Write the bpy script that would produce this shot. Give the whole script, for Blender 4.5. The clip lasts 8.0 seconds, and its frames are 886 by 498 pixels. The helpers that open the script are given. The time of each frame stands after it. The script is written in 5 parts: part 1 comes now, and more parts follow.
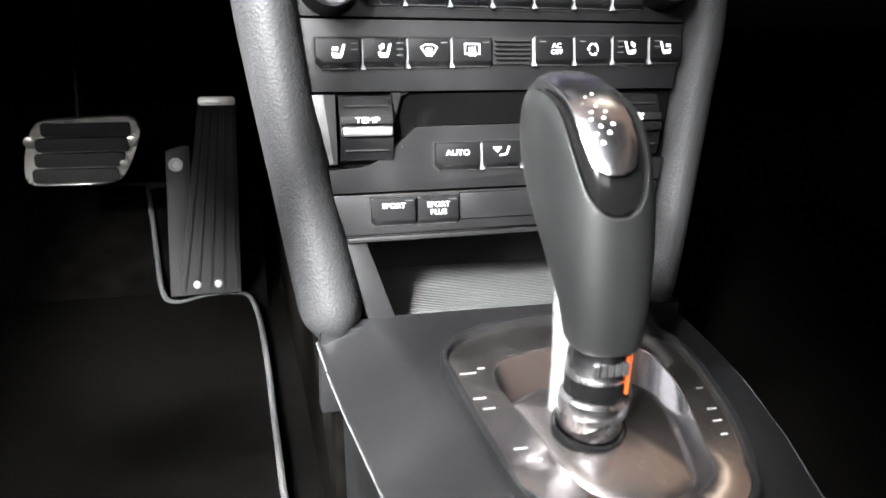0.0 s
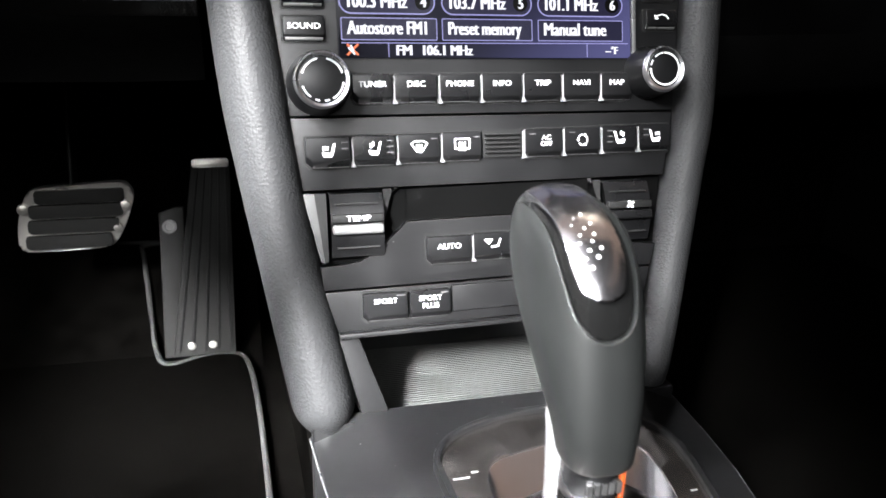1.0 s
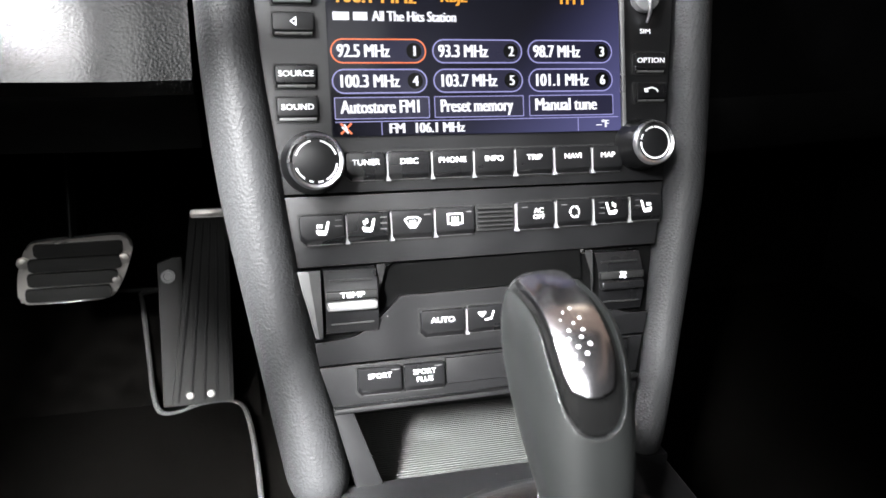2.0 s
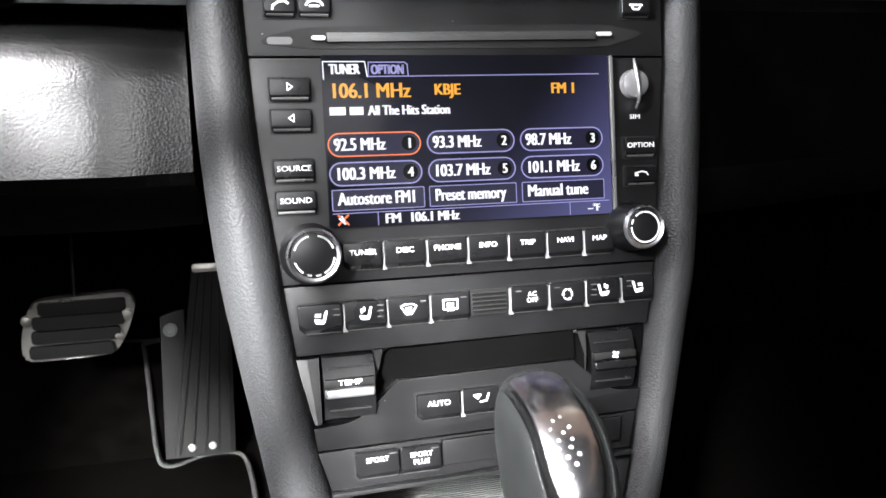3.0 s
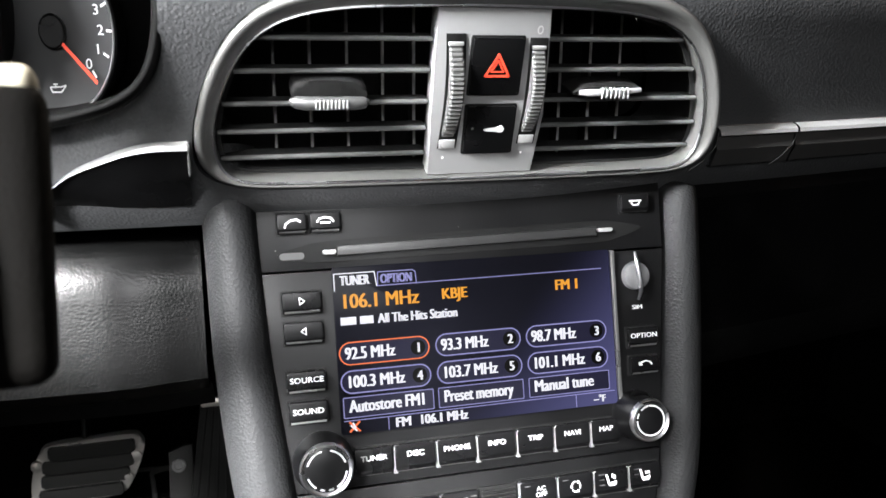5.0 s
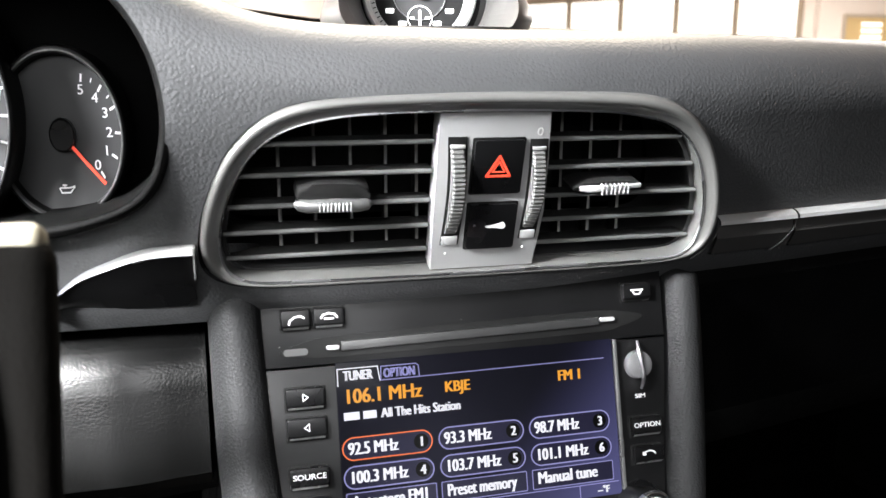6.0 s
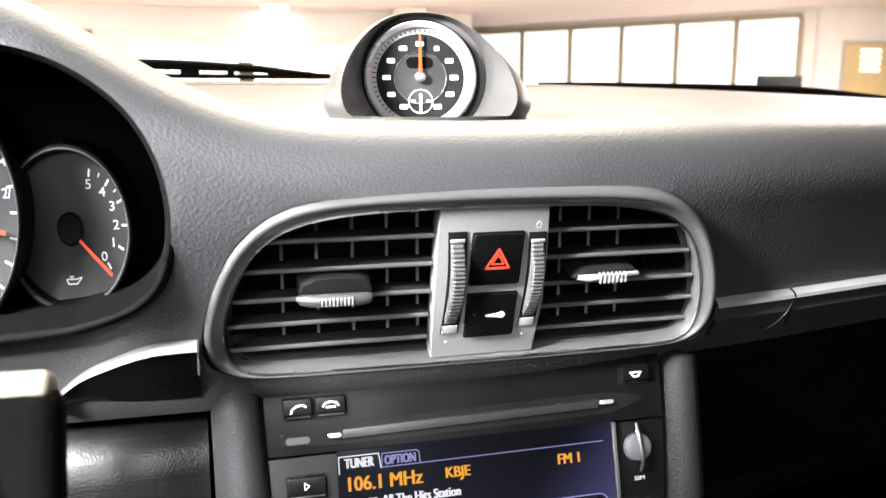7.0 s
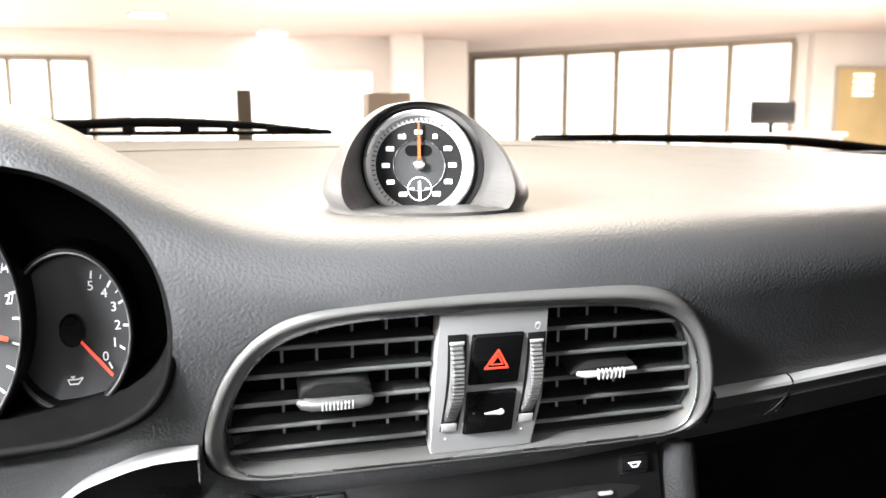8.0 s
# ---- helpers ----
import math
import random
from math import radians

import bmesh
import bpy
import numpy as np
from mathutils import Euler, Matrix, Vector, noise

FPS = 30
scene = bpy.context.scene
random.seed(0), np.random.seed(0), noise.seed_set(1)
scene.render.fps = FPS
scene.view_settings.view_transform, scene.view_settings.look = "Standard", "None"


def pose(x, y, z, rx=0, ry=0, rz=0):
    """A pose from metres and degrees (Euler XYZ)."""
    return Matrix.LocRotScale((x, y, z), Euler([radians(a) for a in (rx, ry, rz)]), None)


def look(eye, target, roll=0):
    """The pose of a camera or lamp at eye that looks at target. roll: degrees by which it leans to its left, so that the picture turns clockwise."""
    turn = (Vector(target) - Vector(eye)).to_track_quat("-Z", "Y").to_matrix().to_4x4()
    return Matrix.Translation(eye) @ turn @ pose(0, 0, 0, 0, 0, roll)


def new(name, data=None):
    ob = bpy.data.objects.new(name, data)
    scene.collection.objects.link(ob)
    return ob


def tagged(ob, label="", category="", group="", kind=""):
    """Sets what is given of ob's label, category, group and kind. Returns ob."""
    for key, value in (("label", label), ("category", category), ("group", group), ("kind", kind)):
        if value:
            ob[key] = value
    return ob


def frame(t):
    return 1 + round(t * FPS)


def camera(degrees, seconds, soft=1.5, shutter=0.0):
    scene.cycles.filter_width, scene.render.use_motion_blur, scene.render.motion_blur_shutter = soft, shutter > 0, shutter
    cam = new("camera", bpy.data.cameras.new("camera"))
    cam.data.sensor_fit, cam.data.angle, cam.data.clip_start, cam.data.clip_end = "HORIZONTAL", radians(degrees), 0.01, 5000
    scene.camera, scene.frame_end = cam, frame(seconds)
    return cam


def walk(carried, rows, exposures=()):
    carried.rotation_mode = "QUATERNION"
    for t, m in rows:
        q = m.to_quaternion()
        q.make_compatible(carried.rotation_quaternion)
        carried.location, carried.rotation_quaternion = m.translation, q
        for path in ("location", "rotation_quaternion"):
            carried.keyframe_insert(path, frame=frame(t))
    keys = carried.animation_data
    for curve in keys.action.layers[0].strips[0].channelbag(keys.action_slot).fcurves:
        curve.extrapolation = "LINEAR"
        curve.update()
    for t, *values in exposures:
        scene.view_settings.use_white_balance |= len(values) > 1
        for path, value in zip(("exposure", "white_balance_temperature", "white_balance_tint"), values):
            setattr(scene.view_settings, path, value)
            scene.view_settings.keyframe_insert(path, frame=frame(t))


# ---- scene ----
cam = camera(58.0, 8.0)
# focused on the console, so that pedals, wheel and showroom soften
cam.data.dof.use_dof, cam.data.dof.focus_distance, cam.data.dof.aperture_fstop = True, 0.43, 14.0
# the dash frame: x to the right, y into the radio's face, z up along it; the face leans back
DASH = pose(0, 0, 0.33, -15, 0, 0)
PATH = [
    (0, (-0.1247, -0.3674, -0.0581), (0.3724, 1.5534, -0.3098), -1.39),
    (0.5, (-0.1227, -0.3665, -0.0392), (0.3810, 1.5556, -0.2661), -1.68),
    (1, (-0.1205, -0.3646, -0.0232), (0.3867, 1.5591, -0.2285), -2.04),
    (1.5, (-0.1183, -0.3643, -0.0113), (0.3901, 1.5619, -0.1885), -2.19),
    (3, (-0.1133, -0.3743, 0.0376), (0.3906, 1.5573, -0.0852), -2.71),
    (3.5, (-0.1130, -0.3763, 0.0556), (0.3936, 1.5564, -0.0348), -2.91),
    (4, (-0.1140, -0.3771, 0.0731), (0.3979, 1.5555, 0.0191), -3.15),
    (4.5, (-0.1144, -0.3796, 0.0940), (0.3959, 1.5539, 0.0614), -3.37),
    (6, (-0.1115, -0.3867, 0.1411), (0.3839, 1.5490, 0.2277), -3.77),
    (6.5, (-0.1109, -0.3905, 0.1553), (0.3824, 1.5439, 0.2770), -3.76),
    (7, (-0.1104, -0.3949, 0.1717), (0.3820, 1.5379, 0.3198), -3.83),
    (7.5, (-0.1111, -0.3984, 0.1886), (0.3878, 1.5302, 0.3673), -3.95),
    (8, (-0.1107, -0.4016, 0.2077), (0.3915, 1.5235, 0.4120), -4.03),
]
walk(cam, [(t, DASH @ look(eye, target, roll)) for t, eye, target, roll in PATH], [(0, 0.0), (3.2, 0.0), (4.5, -0.3), (6.0, -0.27), (8.0, -0.24)])

# ---------------------------------------------------------------- world and light
world = bpy.data.worlds.new("showroom_air")
scene.world = world
world.use_nodes = True
world.node_tree.nodes["Background"].inputs[0].default_value = (1.0, 0.97, 0.93, 1)
world.node_tree.nodes["Background"].inputs[1].default_value = 0.003


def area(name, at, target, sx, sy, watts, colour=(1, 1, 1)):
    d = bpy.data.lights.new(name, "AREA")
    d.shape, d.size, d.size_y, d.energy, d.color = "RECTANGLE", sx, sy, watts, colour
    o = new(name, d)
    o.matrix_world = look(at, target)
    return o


# fill lamps added out of view, most narrow-beamed; windscreen_light stands for the showroom daylight
area("rear_left_fill", (-0.45, -1.0, 0.83), (-0.24, 0.0, 0.36), 1.0, 0.32, 1.8, (0.98, 0.99, 1.0)).data.spread = radians(60)
area("high_left_fill", (-0.7, -0.52, 1.28), (-0.07, -0.03, 0.24), 0.2, 0.2, 5.4, (0.98, 0.99, 1.0)).data.spread = radians(21)
area("dash_fill", (-0.72, -0.24, 0.97), (-0.12, 0.05, 0.64), 0.3, 0.25, 6.5, (0.97, 0.985, 1.0)).data.spread = radians(27)
area("windscreen_light", (0.0, 1.15, 1.75), (0.0, 0.2, 0.55), 2.2, 1.0, 140.0, (1.0, 0.88, 0.71))
area("low_left_fill", (-0.8, -0.97, 0.98), (-0.16, 0.0, 0.2), 0.24, 0.24, 14.5, (0.98, 0.99, 1.0)).data.spread = radians(20)
# showroom lamps
for lx, ly in ((-9, 9), (9, 9), (-9, 19), (14, 12), (3, 15)):
    area("showroom_lamp", (lx, ly, 3.2), (lx, ly, 0), 3.0, 3.0, 2000.0, (1.0, 0.95, 0.9))


# ---------------------------------------------------------------- materials
def material(name, colour, rough=0.5, metal=0.0, grain=0.0, grain_scale=800.0, vary=0.15, vary_scale=30.0,
             emit=None, emit_strength=0.0, spec=0.5, kind="noise", rough_vary=0.08, coat=0.0, dust=0.0):
    m = bpy.data.materials.new(name)
    m.use_nodes = True
    nt = m.node_tree
    b = nt.nodes["Principled BSDF"]
    b.inputs["Metallic"].default_value = metal
    b.inputs["Specular IOR Level"].default_value = spec
    b.inputs["Coat Weight"].default_value = coat
    co = nt.nodes.new("ShaderNodeTexCoord")
    big = nt.nodes.new("ShaderNodeTexNoise")
    big.inputs["Scale"].default_value, big.inputs["Detail"].default_value = vary_scale, 4
    nt.links.new(co.outputs["Object"], big.inputs["Vector"])
    ramp = nt.nodes.new("ShaderNodeMapRange")
    ramp.inputs["From Min"].default_value, ramp.inputs["From Max"].default_value = 0.3, 0.7
    ramp.inputs["To Min"].default_value, ramp.inputs["To Max"].default_value = 1 - vary, 1 + vary
    nt.links.new(big.outputs["Fac"], ramp.inputs["Value"])
    mul = nt.nodes.new("ShaderNodeVectorMath")
    mul.operation = "SCALE"
    mul.inputs[0].default_value = colour
    nt.links.new(ramp.outputs["Result"], mul.inputs["Scale"])
    nt.links.new(mul.outputs[0], b.inputs["Base Color"])
    if dust:
        # single pale specks, a fifth of a millimetre across
        cell = nt.nodes.new("ShaderNodeTexVoronoi")
        cell.inputs["Scale"].default_value = 95
        nt.links.new(co.outputs["Object"], cell.inputs["Vector"])
        dot = nt.nodes.new("ShaderNodeMath")
        dot.operation = "LESS_THAN"
        dot.inputs[1].default_value = 0.028
        nt.links.new(cell.outputs["Distance"], dot.inputs[0])
        speck = nt.nodes.new("ShaderNodeMix")
        speck.data_type = "RGBA"
        speck.inputs["B"].default_value = (dust, dust, dust * 0.97, 1)
        nt.links.new(dot.outputs[0], speck.inputs["Factor"])
        nt.links.new(mul.outputs[0], speck.inputs["A"])
        nt.links.new(speck.outputs["Result"], b.inputs["Base Color"])
    rr = nt.nodes.new("ShaderNodeMapRange")
    rr.inputs["From Min"].default_value, rr.inputs["From Max"].default_value = 0.3, 0.7
    rr.inputs["To Min"].default_value = max(0.02, rough - rough_vary)
    rr.inputs["To Max"].default_value = min(1, rough + rough_vary)
    nt.links.new(big.outputs["Fac"], rr.inputs["Value"])
    nt.links.new(rr.outputs["Result"], b.inputs["Roughness"])
    if grain:
        if kind == "leather":
            t = nt.nodes.new("ShaderNodeTexVoronoi")
            t.feature = "SMOOTH_F1"
            t.inputs["Scale"].default_value, t.inputs["Smoothness"].default_value = grain_scale, 0.35
            wob = nt.nodes.new("ShaderNodeTexNoise")
            wob.inputs["Scale"].default_value, wob.inputs["Detail"].default_value = grain_scale * 0.6, 3
            nt.links.new(co.outputs["Object"], wob.inputs["Vector"])
            add = nt.nodes.new("ShaderNodeVectorMath")
            add.operation = "MULTIPLY_ADD"
            add.inputs[1].default_value = (0.6 / grain_scale,) * 3
            nt.links.new(wob.outputs["Color"], add.inputs[0])
            nt.links.new(co.outputs["Object"], add.inputs[2])
            nt.links.new(add.outputs[0], t.inputs["Vector"])
            clip = nt.nodes.new("ShaderNodeMapRange")
            clip.inputs["From Max"].default_value = 0.75
            clip.inputs["To Min"].default_value, clip.inputs["To Max"].default_value = 1.0, 0.0
            nt.links.new(t.outputs["Distance"], clip.inputs["Value"])
            out = clip.outputs["Result"]
        else:
            t = nt.nodes.new("ShaderNodeTexNoise")
            t.inputs["Scale"].default_value, t.inputs["Detail"].default_value = grain_scale, 5
            nt.links.new(co.outputs["Object"], t.inputs["Vector"])
            out = t.outputs["Fac"]
        bump = nt.nodes.new("ShaderNodeBump")
        bump.inputs["Strength"].default_value = grain
        bump.inputs["Distance"].default_value = 0.0006 if kind == "leather" else 0.0004
        nt.links.new(out, bump.inputs["Height"])
        nt.links.new(bump.outputs["Normal"], b.inputs["Normal"])
    if emit:
        b.inputs["Emission Color"].default_value = (*emit, 1)
        b.inputs["Emission Strength"].default_value = emit_strength
    return m


M_PANEL = material("satin_black_plastic", (0.0038, 0.0038, 0.004), 0.38, spec=0.2, grain=0.08, grain_scale=2500, dust=0.12)
M_BUTTON = material("soft_black_plastic", (0.0025, 0.0025, 0.0027), 0.3, spec=0.3, grain=0.06, grain_scale=2500)
M_WHEEL = material("grey_wheel_rubber", (0.05, 0.05, 0.0485), 0.6, grain=0.2, grain_scale=1200)
M_LENS = material("grey_clear_dome", (0.07, 0.07, 0.072), 0.14)
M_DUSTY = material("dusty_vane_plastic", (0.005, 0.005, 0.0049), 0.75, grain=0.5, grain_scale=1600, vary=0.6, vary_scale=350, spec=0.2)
M_SLAT = material("grey_slat_plastic", (0.016, 0.016, 0.0162), 0.4, vary=0.15, vary_scale=200, rough_vary=0.04)
M_GLOSS = material("gloss_black_plastic", (0.003, 0.003, 0.003), 0.12, rough_vary=0.03, spec=0.15)
M_LEATHER = material("grained_black_leather", (0.033, 0.0338, 0.0352), 0.5, grain=0.33, grain_scale=640, kind="leather", vary=0.05, rough_vary=0.02)
M_RAIL = material("grained_rail_leather", (0.0112, 0.0114, 0.0118), 0.58, grain=0.36, grain_scale=760, kind="leather", spec=0.13, vary=0.05, rough_vary=0.02)
# knee and glove box leather darkened, their shade put into the colour
M_KNEE = material("darkened_knee_leather", (0.0005, 0.0005, 0.0005), 0.24, grain=0.08, grain_scale=760, spec=0.6, kind="leather", vary=0.06, rough_vary=0.02)
M_LID = material("shaded_glove_leather", (0.0015, 0.0015, 0.0016), 0.6, grain=0.2, grain_scale=560, kind="leather", spec=0.05)
M_LCD = material("dark_display_glass", (0.0015, 0.0015, 0.0015), 0.1, spec=0.02, rough_vary=0.02)
M_CHEEK = material("dark_satin_metal", (0.15, 0.15, 0.15), 0.32, metal=0.7)
M_GRIP = material("smooth_black_leather", (0.0052, 0.0056, 0.0055), 0.4, grain=0.05, grain_scale=1400, vary=0.05, rough_vary=0.02)
M_SPINE = material("bright_spine_metal", (0.8, 0.8, 0.82), 0.16, metal=0.92, rough_vary=0.02, vary=0.02)
M_DARK = material("matt_black_plastic", (0.004, 0.004, 0.004), 0.6, grain=0.1, grain_scale=1500, spec=0.15)
M_SILVER = material("silver_paint", (0.155, 0.155, 0.15), 0.29, metal=0.6, vary=0.0, rough_vary=0.0)
M_BRIGHT = material("bright_silver_paint", (0.32, 0.32, 0.32), 0.33, metal=0.45, vary=0.02, rough_vary=0.01)
# silver brightened in place of the windscreen's reflection in the strip
M_STRIP = material("brightened_strip_silver", (0.55, 0.55, 0.55), 0.3, metal=0.5, vary=0.02, rough_vary=0.01)
# silver darkened for the thumb wheel's cheek, its shading put into the colour
M_COVE = material("shaded_silver_paint", (0.06, 0.06, 0.06), 0.36, metal=0.6)
M_FOOT = material("grey_trim_paint", (0.05, 0.049, 0.048), 0.36, metal=0.3, vary=0.03, rough_vary=0.02)
# vane edges lightened, in place of light that doesn't reach them
M_VANE = material("lightened_vane_edge", (0.2, 0.2, 0.195), 0.5, vary=0.25, vary_scale=300)
# the light caught on the slats' fronts, put into a paler colour
M_NOSE = material("lit_slat_edge", (0.065, 0.066, 0.065), 0.42, vary=0.1)
M_CHROME = material("polished_chrome", (0.75, 0.75, 0.76), 0.08, metal=1.0, rough_vary=0.03)
M_SATIN = material("satin_chrome", (0.58, 0.58, 0.6), 0.26, metal=1.0)
# pinkish tint in the colour stands for the ceiling reflected in grey metal
M_PLATE = material("pink_tinted_satin_metal", (0.47, 0.435, 0.42), 0.25, metal=1.0, grain=0.02, grain_scale=2000, vary=0.04, rough_vary=0.025)
M_EDGE = material("silver_edge", (0.42, 0.42, 0.42), 0.3, metal=0.45)
M_KEYEDGE = material("grey_key_edge", (0.2, 0.2, 0.2), 0.35, metal=0.5)
M_TIP = material("cream_tab_tip", (0.13, 0.12, 0.09), 0.5)
M_TAN = material("tan_office_wall", (0.58, 0.44, 0.22), 0.8, vary=0.1, vary_scale=1.0)
# faint glow added to the ring in place of reflected windows
M_SCALE = material("glowing_scale_ring", (0.26, 0.26, 0.26), 0.4, metal=0.1, emit=(1, 1, 1), emit_strength=0.12)
M_WHITE = material("white_lit_print", (0.5, 0.5, 0.5), 0.5, emit=(1, 1, 1), emit_strength=0.06)
M_DIM = material("dim_print", (0.04, 0.04, 0.04), 0.5)
M_CAP = material("bright_cap_metal", (0.44, 0.43, 0.45), 0.22, metal=1.0, rough_vary=0.03, vary=0.05)
M_LITWHITE = material("lit_dial_print", (0.8, 0.8, 0.8), 0.5, emit=(1, 1, 1), emit_strength=0.8)
M_RED = material("red_print", (0.7, 0.06, 0.03), 0.45)
M_ORANGE = material("orange_print", (0.3, 0.045, 0.006), 0.4)
M_CARPET = material("black_carpet", (0.0012, 0.0011, 0.001), 0.95, grain=0.9, grain_scale=1400, vary=0.4, vary_scale=60, spec=0.0)
M_PIPING = material("grey_mat_piping", (0.016, 0.016, 0.015), 0.8, grain=0.5, grain_scale=1500)
M_RUBBER = material("grey_rubber", (0.016, 0.016, 0.0153), 0.7, grain=0.3, grain_scale=1200, vary=0.35, vary_scale=45)
M_STEEL = material("brushed_pedal_steel", (0.55, 0.53, 0.5), 0.34, metal=0.85, grain=0.1, grain_scale=1500)
M_SCREEN = material("display_glass", (0.002, 0.002, 0.003), 0.15, spec=0.07, emit=(0.02, 0.02, 0.05), emit_strength=0.15, rough_vary=0.02)
# emission painted stronger to the lower right, for backlight and the reflected wash
_nt = M_SCREEN.node_tree
_sep = _nt.nodes.new("ShaderNodeSeparateXYZ")
_nt.links.new(_nt.nodes["Texture Coordinate"].outputs["Object"], _sep.inputs[0])
_mix = _nt.nodes.new("ShaderNodeMath")
_mix.operation = "MULTIPLY_ADD"
_mix.inputs[1].default_value = -0.9
_nt.links.new(_sep.outputs["Z"], _mix.inputs[0])
_nt.links.new(_sep.outputs["X"], _mix.inputs[2])
_rng = _nt.nodes.new("ShaderNodeMapRange")
_rng.interpolation_type = "SMOOTHSTEP"
_rng.inputs["From Min"].default_value, _rng.inputs["From Max"].default_value = -0.05, 0.06
_rng.inputs["To Min"].default_value, _rng.inputs["To Max"].default_value = 0.0, 5.4
_nt.links.new(_mix.outputs[0], _rng.inputs["Value"])
_nt.links.new(_rng.outputs["Result"], _nt.nodes["Principled BSDF"].inputs["Emission Strength"])
M_SCR_WHITE = material("display_white", (0.0, 0.0, 0.0), 0.3, emit=(0.92, 0.92, 1.0), emit_strength=1.3)
M_SCR_AMBER = material("display_amber", (0.0, 0.0, 0.0), 0.3, emit=(1.0, 0.42, 0.04), emit_strength=1.15)
M_SCR_BLUE = material("display_violet", (0.0, 0.0, 0.0), 0.3, emit=(0.34, 0.33, 0.68), emit_strength=1.15)
M_SCR_FILL = material("display_button_fill", (0.003, 0.003, 0.004), 0.15, emit=(0.03, 0.028, 0.085), emit_strength=0.4)
M_SCR_RED = material("display_red", (0.0, 0.0, 0.0), 0.3, emit=(1.0, 0.2, 0.06), emit_strength=1.3)
M_DIAL = material("grey_dial_face", (0.03, 0.0304, 0.0315), 0.55, grain=0.05, grain_scale=2000)
M_FACE = material("stopwatch_face_grey", (0.009, 0.009, 0.0095), 0.45, grain=0.05, grain_scale=2000)
M_DIALWHITE = material("white_dial_print", (0.8, 0.8, 0.8), 0.5)
M_WALL = material("showroom_white_paint", (0.8, 0.76, 0.72), 0.8, vary=0.04, vary_scale=0.7)
M_CEIL = material("pinkish_ceiling_paint", (0.72, 0.6, 0.55), 0.85, vary=0.03, vary_scale=0.6)
M_TILE = material("showroom_floor_tile", (0.45, 0.43, 0.4), 0.35, vary=0.1, vary_scale=1.5)
M_FROST = material("lit_window", (0.8, 0.8, 0.8), 0.4, emit=(1.0, 0.97, 0.9), emit_strength=1.7)
M_FRAME = material("grey_window_frame", (0.45, 0.4, 0.33), 0.5, vary=0.03, vary_scale=0.8)
M_MULLION = material("brown_mullion_paint", (0.2, 0.17, 0.13), 0.5, vary=0.03, vary_scale=0.8)
# mullion colour lightened for the glare of the panes
M_PALED = material("glare_paled_mullion", (0.34, 0.29, 0.22), 0.6, vary=0.04, vary_scale=0.8)
M_STAND = material("olive_stand_paint", (0.16, 0.145, 0.11), 0.5, vary=0.05, vary_scale=2)
M_LAMP = material("ceiling_lamp_glow", (0.9, 0.9, 0.9), 0.4, emit=(1.0, 0.98, 0.95), emit_strength=18.0)
M_LEAF = material("green_leaf", (0.06, 0.16, 0.04), 0.5)
M_CLOTH = material("black_headliner", (0.006, 0.006, 0.0064), 0.9, spec=0.1)
M_POD = material("grey_pod_paint", (0.036, 0.034, 0.0325), 0.4, grain=0.03, grain_scale=2500)
M_TREAD = material("dark_pedal_rubber", (0.006, 0.006, 0.0056), 0.65, grain=0.2, grain_scale=1200, spec=0.2)
M_RIM = material("steering_leather", (0.0008, 0.0007, 0.0006), 0.8, grain=0.2, grain_scale=700, kind="leather", spec=0.02)
# darkened plastic, with the shade under the hood put into the colour
M_HOOD = material("shaded_hood_plastic", (0.0018, 0.0018, 0.0018), 0.7, grain=0.1, grain_scale=1500, spec=0.06)


# ---------------------------------------------------------------- builders
def part(name, bm, mat, parent=None, label="", smooth=True, sharp=35):
    me = bpy.data.meshes.new(name)
    bmesh.ops.recalc_face_normals(bm, faces=bm.faces)
    if smooth:
        for f in bm.faces:
            f.smooth = True
        for e in bm.edges:
            if len(e.link_faces) == 2 and e.calc_face_angle(0) > radians(sharp):
                e.smooth = False
    bm.to_mesh(me)
    bm.free()
    me.materials.append(mat)
    ob = new(name, me)
    if parent is not None:
        ob.parent = parent
    if label:
        tagged(ob, label)
    return ob


def thing(name, m, label, category, group="", kind=""):
    ob = new(name)
    ob.matrix_world = m
    ob.empty_display_size = 0.01
    return tagged(ob, label, category, group, kind)


def box(x0, x1, y0, y1, z0, z1, r=0.0, seg=2, bm=None):
    b = bmesh.new()
    bmesh.ops.create_cube(b, size=1)
    for v in b.verts:
        v.co = ((x0 + x1) / 2 + v.co.x * (x1 - x0), (y0 + y1) / 2 + v.co.y * (y1 - y0), (z0 + z1) / 2 + v.co.z * (z1 - z0))
    if r:
        bmesh.ops.bevel(b, geom=b.edges[:], offset=r, segments=seg, profile=0.6, affect="EDGES")
    return join(bm, b)


def join(a, b):
    """Adds the faces of b to a."""
    if a is None:
        return b
    made = {v: a.verts.new(v.co) for v in b.verts}
    for f in b.faces:
        a.faces.new([made[v] for v in f.verts])
    b.free()
    return a


def prism(pts, y0, y1, r=0.0, seg=2, bm=None, axis="y"):
    """A plate of the outline pts (x, z), from y0 (front) to y1; r rounds the front edge."""
    b = bmesh.new()
    n = len(pts)
    place = (lambda p, d: (p[0], d, p[1])) if axis == "y" else (lambda p, d: (p[0], p[1], d))
    front = [b.verts.new(place(p, y0)) for p in pts]
    back = [b.verts.new(place(p, y1)) for p in pts]
    f = b.faces.new(front)
    b.faces.new(back[::-1])
    for i in range(n):
        b.faces.new((front[i], back[i], back[(i + 1) % n], front[(i + 1) % n]))
    if r:
        bmesh.ops.bevel(b, geom=list(f.edges), offset=r, segments=seg, profile=0.6, affect="EDGES")
    return join(bm, b)


